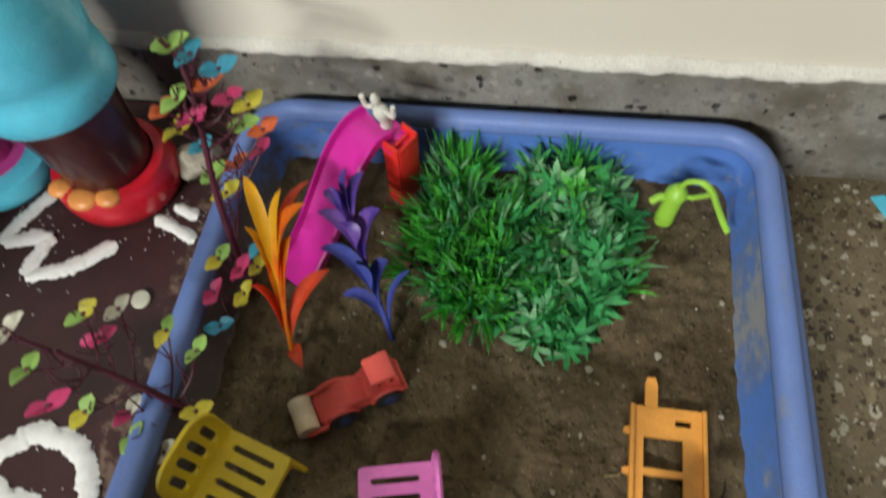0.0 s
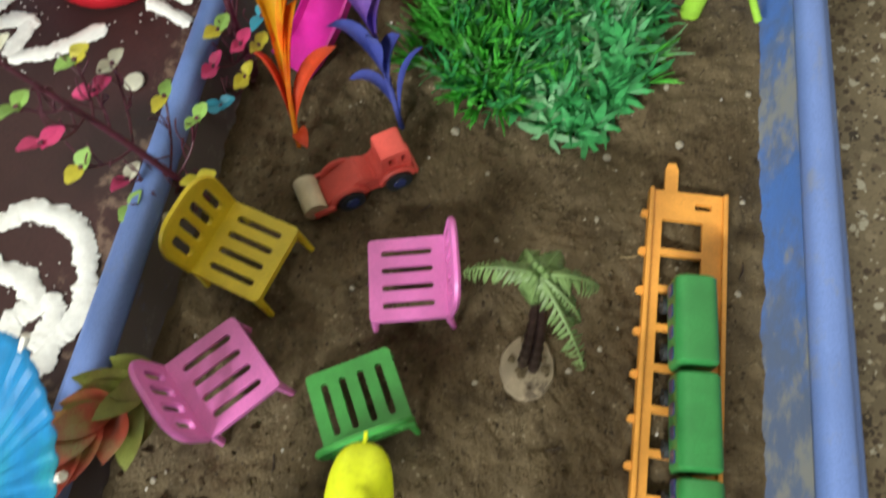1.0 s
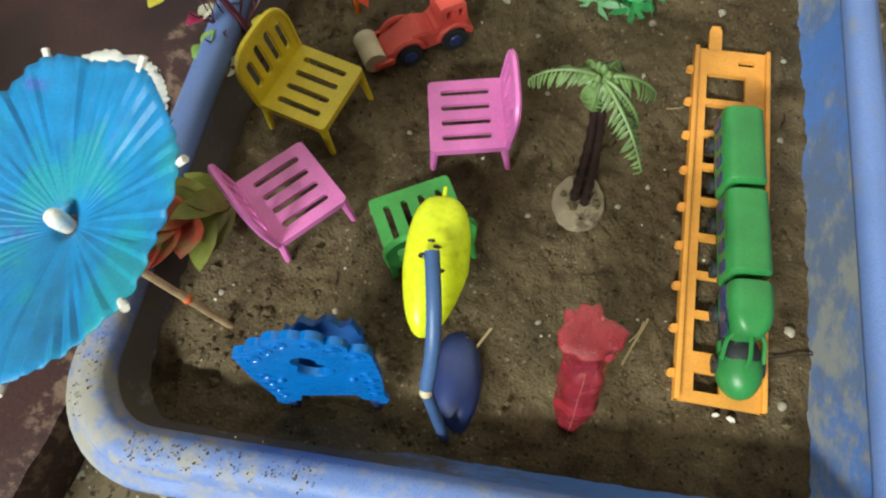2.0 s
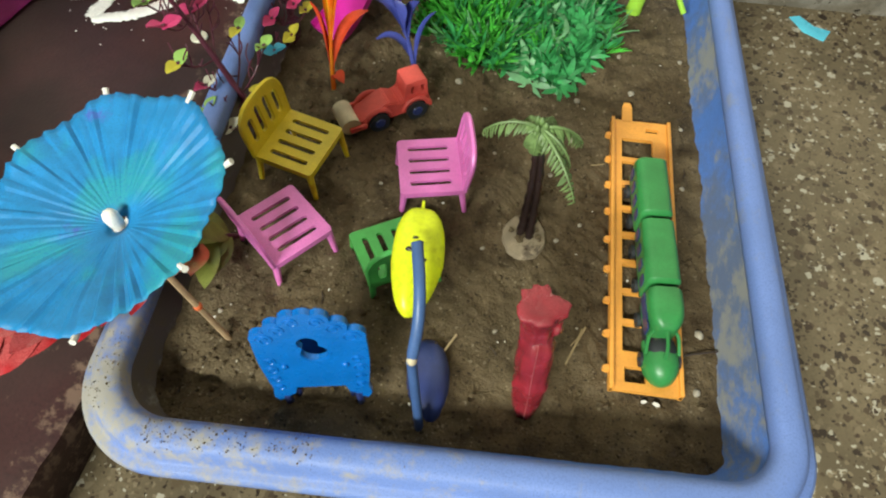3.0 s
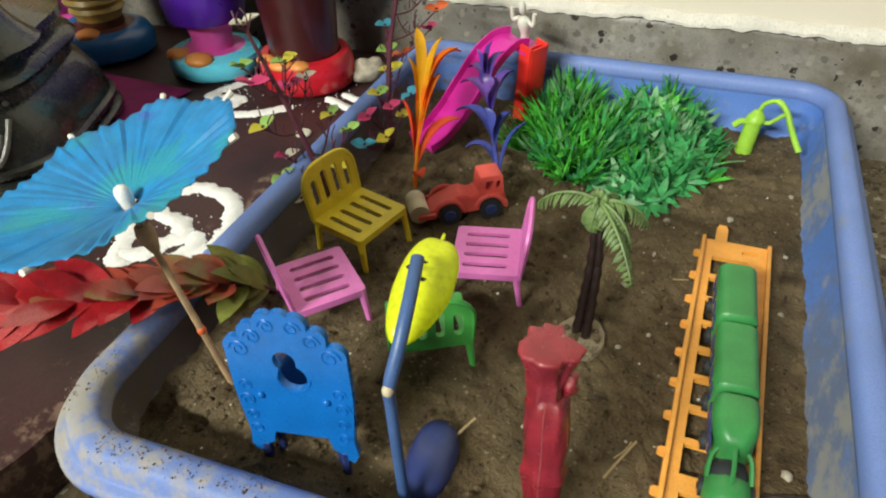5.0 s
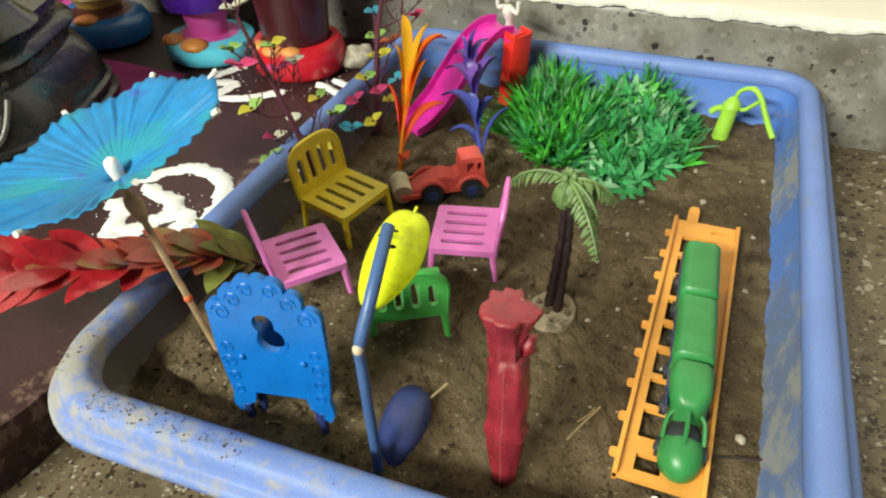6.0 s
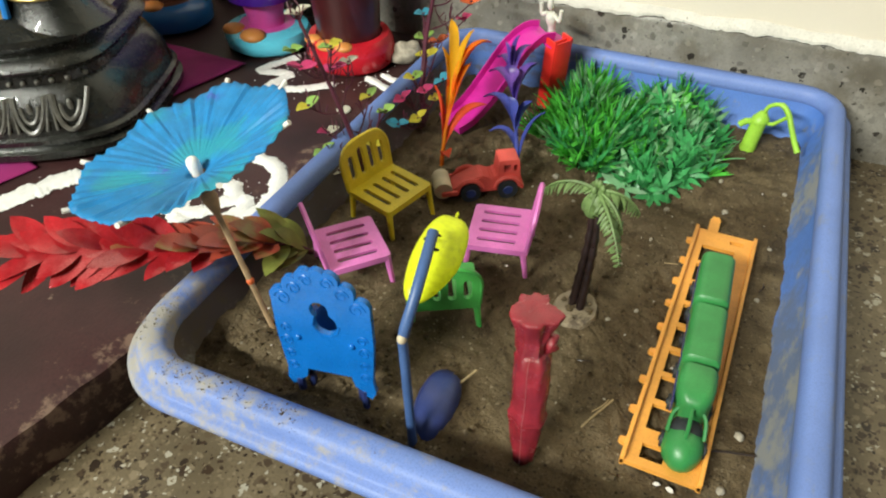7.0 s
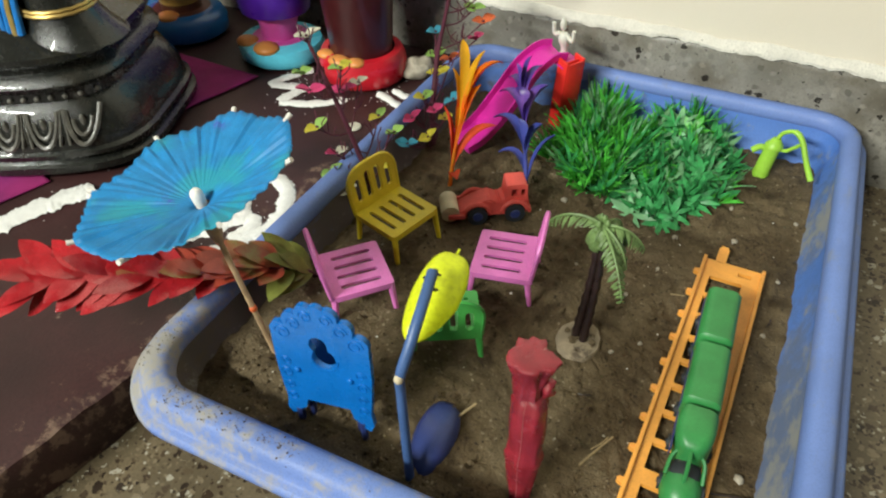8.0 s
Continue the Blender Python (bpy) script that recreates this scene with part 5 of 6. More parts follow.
twig_plant("maroon plastic twig with pink, green and white petals over the rim", ((-0.105, 0.030, -0.002), (-0.112, 0.030, 0.022), (-0.122, 0.030, 0.052), (-0.131, 0.029, 0.078), (-0.137, 0.028, 0.096)), (
    (-0.138, 0.028, 0.099, "w"), (-0.139, 0.021, 0.081, "g"), (-0.133, 0.047, 0.073, "yg"), (-0.128, 0.055, 0.061, "w"), (-0.130, 0.042, 0.062, "p"), (-0.127, 0.010, 0.079, "p"), (-0.130, 0.015, 0.053, "gy"),
    (-0.124, 0.021, 0.034, "pw"), (-0.116, 0.055, 0.042, "gy"), (-0.102, 0.049, 0.038, "g"), (-0.122, 0.012, 0.027, "g"), (-0.098, 0.026, 0.030, "y"), (-0.112, 0.010, 0.018, "w")))
twig_plant("maroon plastic twig with many coloured petals by the wall", ((-0.104, 0.098, -0.002), (-0.107, 0.105, 0.025), (-0.108, 0.115, 0.055), (-0.104, 0.122, 0.085), (-0.100, 0.128, 0.115), (-0.100, 0.130, 0.128)), (
    (-0.116, 0.130, 0.034, "y"), (-0.107, 0.093, 0.037, "yg"), (-0.108, 0.080, 0.029, "p"), (-0.099, 0.092, 0.030, "p"), (-0.102, 0.088, 0.012, "y"), (-0.106, 0.069, 0.017, "c"), (-0.119, 0.133, 0.045, "g"),
    (-0.122, 0.139, 0.058, "c"), (-0.114, 0.144, 0.038, "o"), (-0.095, 0.098, 0.022, "y"), (-0.092, 0.105, 0.033, "c"), (-0.102, 0.131, 0.130, "g"), (-0.096, 0.132, 0.125, "c"), (-0.090, 0.135, 0.115, "c"),
    (-0.096, 0.131, 0.110, "o"), (-0.091, 0.133, 0.100, "p"), (-0.105, 0.123, 0.110, "g"), (-0.109, 0.118, 0.109, "o"), (-0.102, 0.123, 0.100, "p"), (-0.107, 0.117, 0.099, "y"), (-0.088, 0.139, 0.090, "y"),
    (-0.093, 0.136, 0.080, "g"), (-0.089, 0.142, 0.070, "o"), (-0.092, 0.138, 0.060, "p")))


def leaf_spray():
    root = thing("leaf_spray", pose(0, 0, 0), "red and olive plastic leaf spray lying across the tray rim", "plastic plant")
    line = curve_points(((-0.092, -0.042, 0.003), (-0.100, -0.056, 0.020), (-0.110, -0.080, 0.036), (-0.126, -0.104, 0.046), (-0.148, -0.120, 0.051), (-0.168, -0.132, 0.050)), 4)
    bm = bmesh.new()
    tube(bm, line, [0.0015 - 0.0008 * k / len(line) for k in range(len(line))], 8)
    part("stem", bm, M["twig"], root)
    n = len(line)
    for k in range(2, n, 1):
        for sgn in (-1, 1, rnd(-0.5, 0.5)):
            p, d = line[k], (line[min(k + 1, n - 1)] - line[k - 1]).normalized()
            up = Vector((0.15, -0.25, 1))
            side = d.cross(up).normalized() * sgn
            s = k / n
            way = d + side * rnd(0.35, 0.95) + Vector((0, 0, rnd(-0.10, 0.4) + (0.25 if abs(sgn) < 1 else 0)))
            kind = "spray_red" if s + rnd(-0.16, 0.16) > 0.50 else ("spray_mix" if s + rnd(-0.14, 0.14) > 0.24 else "spray_green")
            bm = bmesh.new()
            blade(bm, p, way, up, rnd(0.021, 0.031), rnd(0.0085, 0.0120), rnd(-0.1, 0.6), 0.3, 9, fat=0.0005, widest=0.55)
            part("leaf", bm, M[kind], root, {"spray_red": "glossy red leaf", "spray_mix": "rusty red leaf", "spray_green": "olive green leaf"}[kind])


leaf_spray()


def grass_mat(label, lobes, mat_rows, count, length, width, fan):
    """Tufts on soft mounds: thin upright blades, or fans of broad leaflets."""
    bm = bmesh.new()
    for k in range(count):
        cx, cy, rx, ry, hi = random.choices(lobes, [q[2] * q[3] for q in lobes])[0]
        while True:
            u, v = rnd(-1, 1), rnd(-1, 1)
            if u * u + v * v < 1:
                break
        x, y = cx + u * rx, cy + v * ry
        h = hi * (1 - 0.8 * (u * u + v * v)) + 0.003 * noise.noise((x * 90, y * 90, 5))
        base = Vector((x, y, max(0.001, h)))
        tone = noise.noise((x * 75, y * 75, 8)) + rnd(-0.35, 0.35)
        mi = 0 if tone > -0.12 else (1 if random.random() < 0.75 else 2)
        out = Vector((u, v, 0)) * 0.7
        if fan:
            axis = (out + Vector((rnd(-0.5, 0.5), rnd(-0.7, 0.3), rnd(0.5, 1.1)))).normalized()
            e = axis.orthogonal().normalized()
            spin = rnd(0, 360)
            m = random.choice((5, 6, 7))
            for j in range(m):
                o = Matrix.Rotation(radians(spin + 300 * j / m), 3, axis) @ e
                blade(bm, base, o + axis * rnd(0.25, 0.7), axis, length * rnd(0.7, 1.15), width * rnd(0.7, 1.2), rnd(0.2, 0.8), 0.22, 4, mi, fat=0.00025)
        else:
            for j in range(random.choice((4, 5, 6))):
                w = out + Vector((rnd(-0.5, 0.5), rnd(-0.65, 0.35), rnd(0.6, 1.2)))
                blade(bm, base + Vector((rnd(-0.0012, 0.0012), rnd(-0.0012, 0.0012), 0)), w, (u, v - 0.4, 0.6), length * rnd(0.6, 1.25), width * rnd(0.6, 1.2), -rnd(-0.2, 0.7), 0.2, 5, mi, fat=0.00025)
    for cx, cy, rx, ry, hi in lobes:
        for k in range(60):
            a, q = rnd(0, 6.28), rnd(0.1, 0.85)
            x, y = cx + rx * q * math.cos(a), cy + ry * q * math.sin(a)
            tube(bm, [(x, y, -0.001), (x + rnd(-0.004, 0.004), y + rnd(-0.004, 0.004), hi * 0.8)], 0.0006, 5, 1)
    return tagged(part("grass_mat", bm, mat_rows, smooth=60), label, "plastic grass", "plastic grass mats", "stuff")


LOBES_A = ((-0.010, 0.116, 0.021, 0.021, 0.009), (0.008, 0.104, 0.018, 0.017, 0.008), (-0.008, 0.143, 0.022, 0.020, 0.011), (0.012, 0.128, 0.016, 0.022, 0.009), (-0.012, 0.165, 0.020, 0.014, 0.012))
LOBES_B = ((0.044, 0.098, 0.017, 0.018, 0.006), (0.058, 0.122, 0.022, 0.019, 0.009), (0.034, 0.124, 0.017, 0.022, 0.009), (0.052, 0.148, 0.026, 0.020, 0.012), (0.046, 0.168, 0.026, 0.014, 0.018))
grass_mat("bright green plastic grass mat with thin upright blades", LOBES_A, (M["grass_a"], M["grass_b"], M["grass_pale"]), 215, 0.0195, 0.0022, False)
grass_mat("bright green plastic grass leaves among the blades", LOBES_A[1:], (M["grass_a"], M["grass_b"], M["grass_pale"]), 45, 0.013, 0.0046, True)
grass_mat("deep green plastic grass mat with fans of broad leaflets", LOBES_B, (M["grass_b"], M["grass_pale"], M["grass_a"]), 125, 0.0140, 0.0038, True)
grass_mat("deep green plastic grass blades between the fans", LOBES_B, (M["grass_b"], M["grass_a"], M["grass_pale"]), 70, 0.016, 0.0022, False)


# ---------- slide, pump, figure ----------
def slide():
    root = thing("toy_slide", pose(0, 0, 0), "magenta plastic toy slide with a red ladder", "toy slide")
    bm = bmesh.new()
    line = curve_points(((-0.046, 0.168, 0.047), (-0.052, 0.161, 0.0475), (-0.059, 0.150, 0.041), (-0.066, 0.137, 0.028), (-0.073, 0.124, 0.015), (-0.080, 0.112, 0.006), (-0.086, 0.102, 0.003)), 6)
    rings = []
    for i, p in enumerate(line):
        d = (line[min(i + 1, len(line) - 1)] - line[max(i - 1, 0)]).normalized()
        side = Vector((d.y, -d.x, 0)).normalized()
        up = side.cross(d)
        w = 0.0104
        rings.append([bm.verts.new(p + side * a * w + up * b) for a, b in ((-1.12, 0.0045), (-1, 0.0048), (-0.95, 0.0008), (0, 0), (0.95, 0.0008), (1, 0.0048), (1.12, 0.0045), (1.05, -0.001), (0, -0.0014), (-1.05, -0.001))])
    for a, b in zip(rings, rings[1:]):
        for k in range(10):
            bm.faces.new((a[k], a[(k + 1) % 10], b[(k + 1) % 10], b[k]))
    bm.faces.new(rings[0][::-1])
    bm.faces.new(rings[-1])
    part("chute", bm, M["slide"], root, "magenta chute with raised sides")
    lad = Matrix.Translation((-0.038, 0.162, 0)) @ Matrix.Rotation(radians(-32), 4, "Z") @ Matrix.Rotation(radians(6), 4, "Y")
    for y in (-0.0065, 0.0065):
        bm = bmesh.new()
        box(bm, -0.0050, y - 0.0009, -0.004, 0.0044, y + 0.0009, 0.0495, 0.0005, lad)
        part("ladder_side", bm, M["ladder"], root, "red ladder side panel")
    bm = bmesh.new()
    box(bm, -0.0006, -0.006, -0.002, 0.0008, 0.006, 0.048, 0.0003, lad)
    part("ladder_back", bm, M["ladder"], root, "red ladder panel")
    bm = bmesh.new()
    box(bm, 0.0036, -0.006, -0.002, 0.0048, 0.006, 0.0485, 0.0003, lad)
    part("ladder_front", bm, M["ladder"], root, "smooth red outer panel")
    for k in range(6):
        bm = bmesh.new()
        z = 0.006 + 0.0075 * k
        box(bm, 0.0005, -0.0066, z, 0.0022, 0.0066, z + 0.0016, 0.0004, lad)
        part("rung", bm, M["ladder"], root, "red ladder rung")
    bm = bmesh.new()
    box(bm, -0.0125, -0.0075, 0.0435, 0.0012, 0.0075, 0.0455, 0.0006, lad)
    part("deck", bm, M["slide"], root)


slide()


def toy_figure():
    bm = bmesh.new()
    tube(bm, curve_points(((0, 0, 0), (0.0005, 0, 0.006), (0, 0, 0.012)), 4), [0.0026, 0.0022, 0.002, 0.002, 0.0024, 0.003, 0.0032, 0.003, 0.0018], 10)
    tube(bm, curve_points(((-0.0022, 0, 0.0112), (-0.0062, 0, 0.010), (-0.0066, 0, 0.0155)), 5), 0.0011, 7)
    tube(bm, curve_points(((0.0022, 0, 0.0112), (0.0058, 0, 0.009), (0.0068, 0.0005, 0.0145)), 5), 0.0011, 7)
    ball(bm, (0, 0, 0.0162), 0.0019, 0.0019, 0.0034)
    ob = part("toy_figurine", bm, M["white"], smooth=60)
    ob.matrix_world = pose(-0.0425, 0.168, 0.046, 8, 0, -20) @ Matrix.Diagonal((1.2, 1.2, 1.35, 1))
    return tagged(ob, "tiny plain white plastic figurine standing on the slide", "figurine")


toy_figure()


def pump():
    root = thing("toy_hand_pump", pose(0.094, 0.158, 0), "lime green plastic toy hand pump beside the grass", "toy pump")
    bm = bmesh.new()
    lathe(bm, [(0.0046, -0.004), (0.0050, 0.001), (0.0046, 0.003), (0.0046, 0.018), (0.0052, 0.0185), (0.0052, 0.0205), (0.0040, 0.022), (0.0024, 0.0245), (0.0008, 0.025)], 20, lean=(0.12, 0.1))
    part("barrel", bm, M["lime"], root)
    bm = bmesh.new()
    tube(bm, curve_points(((0.001, 0.0018, 0.0165), (-0.0045, 0.001, 0.0175), (-0.0085, 0.0, 0.0145)), 5), 0.0020, 9)
    part("spout", bm, M["lime"], root)
    bm = bmesh.new()
    tube(bm, curve_points(((0.003, 0.002, 0.0235), (0.0055, 0.002, 0.0295), (0.0115, 0.0, 0.0325), (0.0165, -0.002, 0.0285), (0.0205, -0.005, 0.021), (0.0245, -0.008, 0.014), (0.0275, -0.0105, 0.0095)), 5), [0.0013] * 10 + [0.0017] * 21, 9)
    tube(bm, [(0.003, 0.002, 0.0175), (0.010, 0.001, 0.0185), (0.0165, -0.002, 0.0265)], 0.0012, 8)
    part("handle", bm, M["lime"], root)


pump()


# ---------- paper umbrella ----------
def umbrella():
    hub = Vector((-0.1005, -0.0978, 0.0937))
    n = Vector((-0.26, -0.11, 1)).normalized()
    u = n.cross(Vector((0, 1, 0))).normalized()
    v = n.cross(u)
    root = thing("paper_umbrella", pose(0, 0, 0), "blue crepe paper cocktail umbrella on a bamboo stick", "paper umbrella")
    R, phase = 0.0445, 0.266

    def at(r, a, h):
        return hub + u * r * math.cos(a) + v * r * math.sin(a) + n * h

    bm = bmesh.new()
    nr, na = 14, 192
    rings = []
    for i in range(nr + 1):
        s = i / nr
        r = 0.003 + (R - 0.003) * s
        h = -0.0035 + 0.0135 * s ** 0.8
        ring = []
        for k in range(na):
            a = phase + 2 * math.pi * k / na
            pleat = (0.0008 if k % 4 < 2 else -0.0005) * s * (0.6 + 1.3 * noise.noise((k * 0.37, s * 2, 2))) + 0.0012 * s * noise.noise((k * 0.11, s * 2.5, 7))
            rib = math.cos(4 * (a - phase)) ** 2
            edge = (0.0010 * rib - 0.0012 * (1 - rib) + 0.0008 * noise.noise((k * 0.9, 3, 1))) * s ** 3
            ring.append(bm.verts.new(at(r + edge, a, h + pleat - 0.0016 * (1 - rib) * s)))
        rings.append(ring)
    for a, b in zip(rings, rings[1:]):
        for k in range(na):
            bm.faces.new((a[k], a[(k + 1) % na], b[(k + 1) % na], b[k]))
    can = part("canopy", bm, M["paper"], root, "pleated blue paper canopy turned upwards", smooth=25)
    md = can.modifiers.new("thick", "SOLIDIFY")
    md.thickness = 0.00025
    for k in range(8):
        a = phase + k * math.pi / 4
        bm = bmesh.new()
        tube(bm, [at(0.003, a, -0.0052), at(R * 0.6, a, 0.0030), at(R + 0.0002, a, 0.0088)], 0.0005, 6)
        rib = part("rib", bm, M["stick"], root)
        bm = bmesh.new()
        tube(bm, [at(R - 0.0005, a, 0.0092), at(R + 0.0035, a, 0.0108)], [0.0009, 0.0011], 7)
        part("tip", bm, M["rib"], rib, "white rib tip")
    foot = Vector((-0.0795, -0.0972, -0.006))
    bm = bmesh.new()
    tube(bm, [foot, foot.lerp(hub, 0.5), hub], [0.0013, 0.0013, 0.0012], 9)
    part("stick", bm, M["stick"], root)
    d = (hub - foot).normalized()
    bm = bmesh.new()
    c = hub - d * 0.0175
    tube(bm, [c - d * 0.0045, c, c + d * 0.003, c + d * 0.006], [0.0017, 0.0030, 0.0034, 0.0026], 12)
    part("runner", bm, M["stick"], root, "turned wooden runner on the stick")
    bm = bmesh.new()
    tube(bm, [hub - d * 0.004, hub - d * 0.001, hub + d * 0.0015, hub + d * 0.0032, hub + d * 0.0040], [0.0022, 0.0026, 0.0027, 0.0021, 0.0010], 14)
    part("knob", bm, M["rib"], root, "white knob on top")
    bm = bmesh.new()
    ball(bm, foot.lerp(hub, 0.42), 0.0018, 0.0018, 0.0022)
    part("stick_node", bm, M["l_orange"], root, "pinkish ring on the stick")


umbrella()


# ---------- dolls and statue ----------
def doll(name, x, y, rows, mats, label, toes=None, sx=1.0, sy=0.92, rings=False, lean=(0, 0)):
    bm = bmesh.new()
    lathe(bm, rows, 36, sx, sy, lean=lean)
    if toes:
        for tx, ty, tz, s, mi in toes:
            ball(bm, (tx, ty, tz), s * 1.2, s, s * 0.5, mi)
    ob = part(name, bm, mats, smooth=50)
    ob.matrix_world = pose(x, y, 0.0104)
    return tagged(ob, label, "doll", "clay dolls along the wall")


doll("clay_doll", -0.187, 0.146, (
    (0.028, 0, 0), (0.0318, 0.003, 0), (0.0328, 0.010, 0), (0.0320, 0.018, 0), (0.0295, 0.0225, 0), (0.0245, 0.0230, 0), (0.0235, 0.020, 1), (0.0235, 0.03, 1), (0.0250, 0.05, 1), (0.0268, 0.070, 1),
    (0.027, 0.0742, 2), (0.0325, 0.075, 2), (0.0345, 0.080, 2), (0.034, 0.09, 2), (0.032, 0.095, 2), (0.034, 0.10, 2), (0.036, 0.12, 2), (0.034, 0.15, 2), (0.024, 0.175, 2), (0.012, 0.185, 2)),
    (M["d_red"], M["d_maroon"], M["d_sky"], M["d_orange"]), "painted clay doll with red base, maroon legs and sky-blue coat",
    ((-0.0175, -0.0195, 0.0215, 0.0060, 3), (-0.003, -0.0245, 0.0215, 0.0072, 3), (0.0095, -0.0225, 0.0215, 0.0060, 3)))
doll("clay_doll", -0.262, 0.147, (
    (0.029, 0, 0), (0.033, 0.003, 0), (0.034, 0.009, 0), (0.032, 0.014, 0), (0.022, 0.0165, 0), (0.0145, 0.017, 1), (0.0145, 0.024, 1), (0.0165, 0.033, 1), (0.0175, 0.036, 1), (0.022, 0.0362, 2), (0.0265, 0.038, 2),
    (0.029, 0.05, 2), (0.0265, 0.062, 2), (0.030, 0.08, 2), (0.03, 0.12, 2), (0.02, 0.15, 2), (0.008, 0.155, 2)),
    (M["d_sky"], M["d_pink"], M["d_purple"], M["d_orange"]), "painted clay doll with sky-blue base, pink leggings, purple dress",
    ((-0.017, -0.018, 0.0155, 0.008, 3), (0.004, -0.0225, 0.0155, 0.009, 3)))
doll("clay_doll", -0.362, 0.148, (
    (0.030, 0, 0), (0.035, 0.003, 0), (0.036, 0.012, 0), (0.033, 0.018, 0), (0.024, 0.021, 0), (0.017, 0.0215, 3), (0.0165, 0.027, 3), (0.0175, 0.030, 1), (0.0205, 0.034, 1), (0.019, 0.037, 1), (0.0225, 0.041, 1), (0.0205, 0.044, 1),
    (0.024, 0.048, 1), (0.022, 0.051, 1), (0.0255, 0.055, 1), (0.024, 0.058, 1), (0.027, 0.063, 1), (0.027, 0.09, 1), (0.026, 0.12, 1), (0.01, 0.14, 1)),
    (M["d_blue"], M["d_gold"], M["d_orange"], M["d_skin"]), "painted clay doll with a deep blue base and ribbed mustard robe",
    ((0.004, -0.019, 0.020, 0.0085, 2),))
doll("clay_doll", -0.425, 0.158, (
    (0.026, 0, 0), (0.030, 0.003, 0), (0.031, 0.012, 0), (0.022, 0.018, 0), (0.016, 0.020, 1), (0.017, 0.03, 1), (0.020, 0.034, 1), (0.023, 0.05, 1), (0.024, 0.09, 1), (0.02, 0.12, 1), (0.006, 0.13, 1)),
    (M["d_blue"], M["d_pink"]), "painted clay doll with a deep blue base and pink robe")


def statue():
    """A bow-fronted pedestal under a round body: one casting."""
    bm = bmesh.new()

    def reach(a, z):
        box_like = (abs(math.cos(a) / 1.0) ** 4.5 + abs(math.sin(a) / (0.64 + 0.16 * math.cos(a + math.pi / 2) ** 2)) ** 4.5) ** (-1 / 4.5)
        k = min(1, max(0, (z - 0.066) / 0.010))
        return box_like * (1 - k) + 0.86 * k

    prof = ((0.086, 0, 0), (0.0885, 0.002, 0), (0.0885, 0.006, 0), (0.0840, 0.0085, 0), (0.0870, 0.011, 0), (0.0870, 0.0135, 0), (0.0845, 0.0150, 0), (0.0825, 0.026, 0), (0.0760, 0.038, 0), (0.0725, 0.0405, 0), (0.0725, 0.046, 0), (0.0765, 0.048, 0),
            (0.0780, 0.051, 0), (0.0760, 0.0545, 0), (0.0705, 0.057, 0), (0.0710, 0.060, 0), (0.0750, 0.063, 0), (0.0750, 0.0665, 0), (0.0690, 0.070, 0), (0.0640, 0.074, 0), (0.0600, 0.077, 0), (0.0540, 0.085, 0), (0.0490, 0.097, 0), (0.0460, 0.112, 0), (0.045, 0.127, 0), (0.042, 0.14, 0), (0.034, 0.155, 0), (0.012, 0.163, 0))
    n = 144
    rings = [[bm.verts.new((r * reach(2 * math.pi * k / n, z) * math.cos(2 * math.pi * k / n), r * reach(2 * math.pi * k / n, z) * math.sin(2 * math.pi * k / n), z)) for k in range(n)] for r, z, _ in prof]
    for a, b, row in zip(rings, rings[1:], prof[1:]):
        for k in range(n):
            bm.faces.new((a[k], a[(k + 1) % n], b[(k + 1) % n], b[k])).material_index = row[2]
    bm.faces.new(rings[0][::-1])
    bm.faces.new(rings[-1])

    def front(x, z):
        """The front face at that x: out from the middle along the bow."""
        r = 0.0760 + (0.038 - z) * 0.5 if z < 0.039 else 0.0735
        lo, hi = -math.pi + 0.05, -0.05
        for _ in range(30):
            m = (lo + hi) / 2
            if r * reach(m, z) * math.cos(m) < x:
                lo = m
            else:
                hi = m
        return Vector((r * reach(lo, z) * math.cos(lo), r * reach(lo, z) * math.sin(lo), z))

    plain = len(bm.faces)
    for k in range(7):
        cx = -0.060 + 0.020 * k
        for w, drop, th in ((0.0078, 0.0, 0.0015), (0.0045, 0.005, 0.0013)):
            tube(bm, [front(cx + w * math.cos(math.pi * j / 12), 0.0365 - drop - (0.0185 - 2 * drop) * math.sin(math.pi * j / 12)) for j in range(13)], th, 6)
        ball(bm, front(cx, 0.030), 0.0017, 0.0017, 0.0042, sub=2)
        if k < 6:
            for q in (-0.0016, 0.0016):
                tube(bm, [front(cx + 0.010 + q * 0.4, 0.037), front(cx + 0.010 + q, 0.027), front(cx + 0.010 + q * 1.6, 0.0185)], 0.0009, 5)
    for k in range(20):
        ball(bm, front(-0.066 + 0.0070 * k, 0.0432), 0.0016, 0.0016, 0.0016, sub=2)
    bm.faces.ensure_lookup_table()
    for f in bm.faces[plain:]:
        f.material_index = 3
    # a rounded limb with a gold band, and a pleated blue drape beside it
    limb = [bm.verts.new((0.047 + 0.004 * (1 - j / 9) + (0.016 + 0.016 * (1 - j / 9) ** 4) * math.cos(2 * math.pi * k / 28), -0.020 + (0.016 + 0.011 * (1 - j / 9) ** 4) * math.sin(2 * math.pi * k / 28), 0.066 + 0.006 * j)) for j in range(10) for k in range(28)]
    for j in range(9):
        for k in range(28):
            bm.faces.new((limb[28 * j + k], limb[28 * j + (k + 1) % 28], limb[28 * j + 28 + (k + 1) % 28], limb[28 * j + 28 + k]))
    for z, r in ((0.0835, 0.0013), (0.0857, 0.0010)):
        start = len(bm.faces)
        tube(bm, [(0.0496 + 0.0200 * math.cos(2 * math.pi * k / 36), -0.020 + 0.0192 * math.sin(2 * math.pi * k / 36), z + 0.0003 * (k % 2)) for k in range(37)], r, 6)
        bm.faces.ensure_lookup_table()
        for f in bm.faces[start:]:
            f.material_index = 1
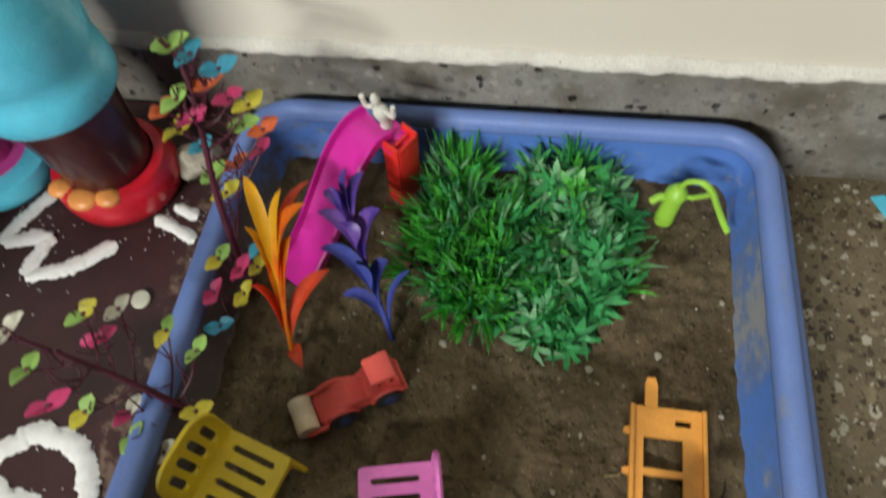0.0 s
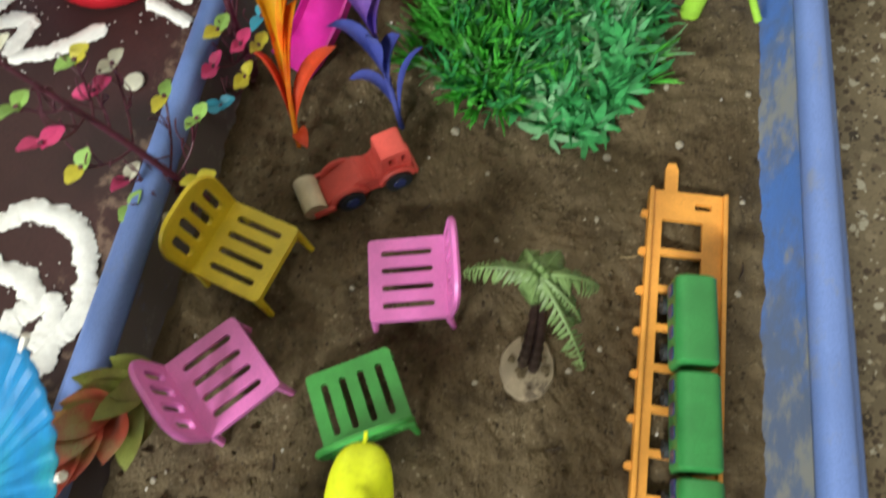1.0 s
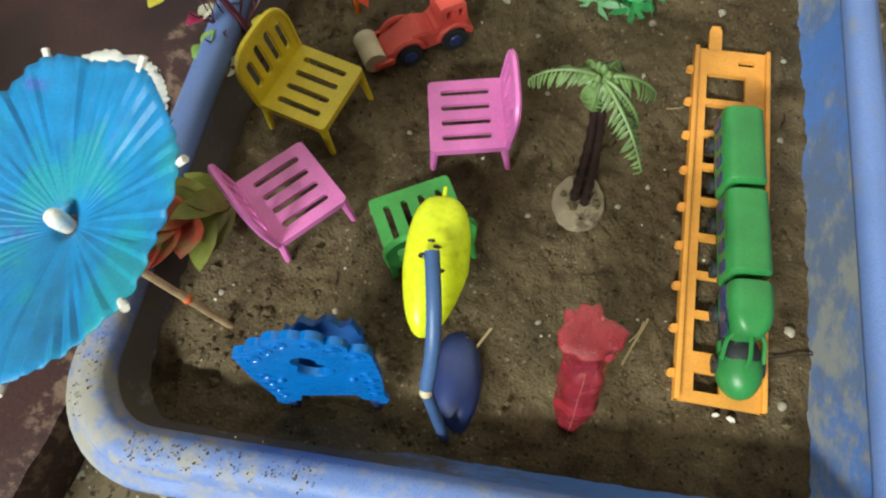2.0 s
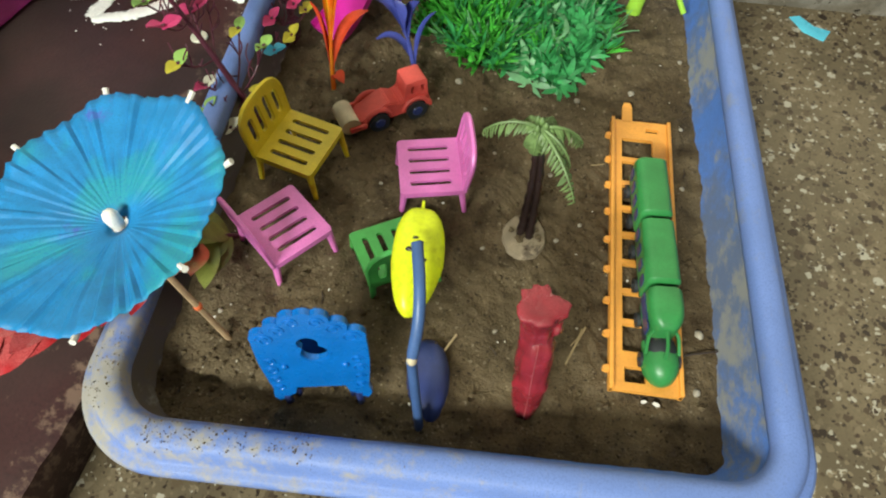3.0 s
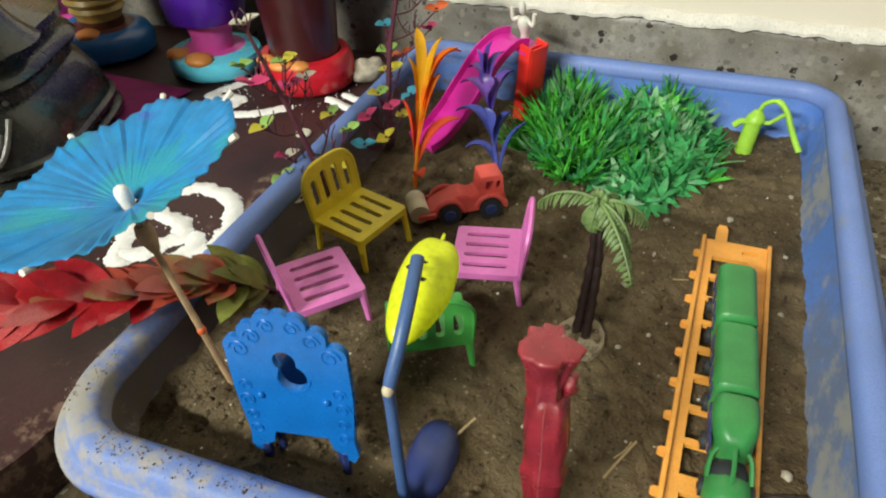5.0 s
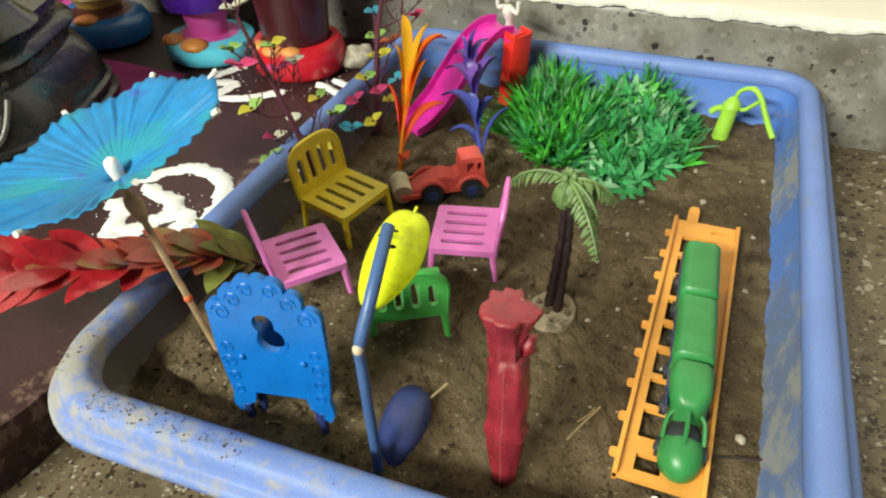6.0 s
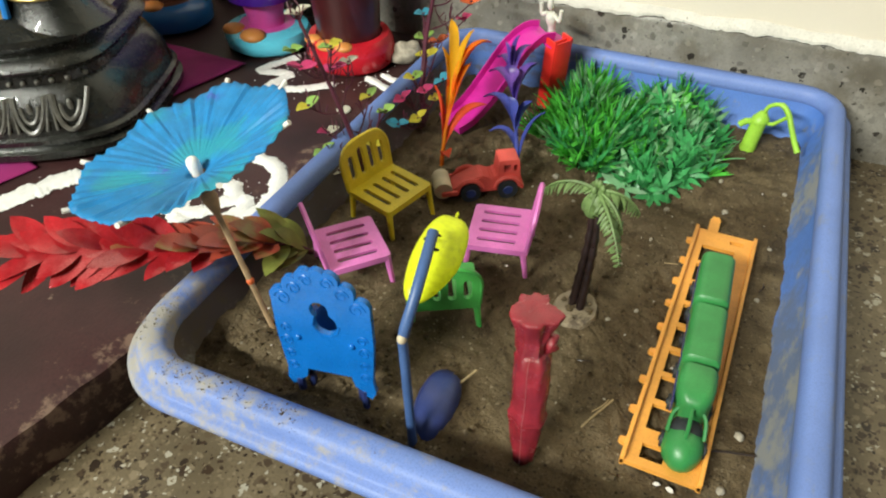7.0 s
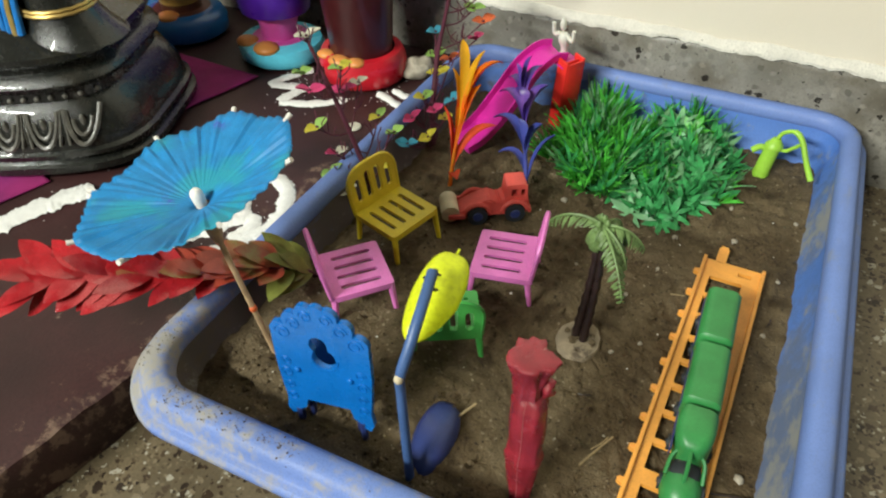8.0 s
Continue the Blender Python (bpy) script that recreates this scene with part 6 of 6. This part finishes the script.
    for k in range(7):
        start = len(bm.faces)
        x = 0.020 + 0.0030 * k
        tube(bm, [(x + 0.002, -0.036, 0.105), (x, -0.039 - 0.001 * (k % 2), 0.088), (x - 0.001, -0.041, 0.0745)], [0.0016, 0.0019, 0.0021], 8)
        bm.faces.ensure_lookup_table()
        for f in bm.faces[start:]:
            f.material_index = 1 if k == 5 else 2
    ob = part("statue", bm, (M["bronze"], M["gold"], M["statue_blue"], M["worn_bronze"]), smooth=45)
    ob.matrix_world = pose(-0.352, 0.002, 0.0122, 0, 0, 22) @ Matrix.Diagonal((1.06, 1.06, 1.06, 1))
    return tagged(ob, "glossy black statue on a pedestal with petal frieze and gold band", "statue")


statue()


# ---------- small things on the board and floor ----------
def token():
    bm = bmesh.new()
    lathe(bm, ((0.0044, 0), (0.0048, 0.0004), (0.0048, 0.0012), (0.0044, 0.0016), (0.001, 0.0016)), 24)
    ob = part("token", bm, M["l_white"])
    ob.matrix_world = pose(-0.1535, 0.080, 0.0105)
    return tagged(ob, "round cream disc lying on the maroon board", "disc")


token()


def stone():
    bm = bmesh.new()
    for v in ball(bm, (0, 0, 0.006), 0.014, 0.010, 0.008, sub=3):
        v.co *= 1 + 0.25 * noise.noise(v.co * 160)
    ob = part("stone", bm, M["stone"], smooth=60)
    ob.matrix_world = pose(-0.150, 0.160, 0.0108, 0, 0, 30)
    return tagged(ob, "rough pale stone on the board beside a doll", "stone")


stone()


def paper_scrap():
    bm = bmesh.new()
    slab(bm, [[(-0.012, 0), (-0.008, 0.006), (0.004, 0.004), (0.014, 0.008), (0.016, -0.004), (0.002, -0.006)]], 0.0004, Matrix.Rotation(radians(-90), 4, "X"))
    ob = part("paper_scrap", bm, M["d_sky"])
    ob.matrix_world = pose(0.211, 0.186, FLOOR + 0.0006, 0, 0, -40)
    return tagged(ob, "torn scrap of blue paper on the terrazzo floor", "paper scrap")


paper_scrap()


def torn_bit(x, y, turn, size):
    bm = bmesh.new()
    slab(bm, [[(-size, 0), (-size * 0.5, size * 0.6), (size * 0.6, size * 0.45), (size, -size * 0.2), (0, -size * 0.5)]], 0.0005, Matrix.Rotation(radians(-90), 4, "X"))
    ob = part("paper_bit", bm, M["rib"])
    ob.matrix_world = pose(x, y, soil_height(x, y) + 0.0012, 6, -5, turn)
    return tagged(ob, "torn pinkish white paper bit on the soil by the track", "paper scrap", "torn paper bits")


torn_bit(0.0955, -0.0975, 20, 0.0014)
torn_bit(0.1005, -0.0982, -15, 0.0017)


def tube_fixture():
    m = look(TUBE, (0, 0, 0))
    root = thing("batten_lamp", m, "white batten lamp hung from the ceiling on two rods", "ceiling lamp")
    bm = bmesh.new()
    box(bm, -0.60, -0.04, 0.02, 0.60, 0.04, 0.06, 0.004)
    part("housing", bm, M["metal_white"], root)
    bm = bmesh.new()
    box(bm, -0.02, -0.02, 0.06, 0.02, 0.02, 0.12, 0.004)
    part("bracket", bm, M["metal_white"], root)
    inv = m.inverted()
    for x in (-0.45, 0.45):
        a = m @ Vector((x, 0, 0.06))
        bm = bmesh.new()
        tube(bm, [inv @ a, inv @ Vector((a.x, a.y, 2.902))], 0.006, 8)
        part("hanging_rod", bm, M["metal_white"], root)


tube_fixture()
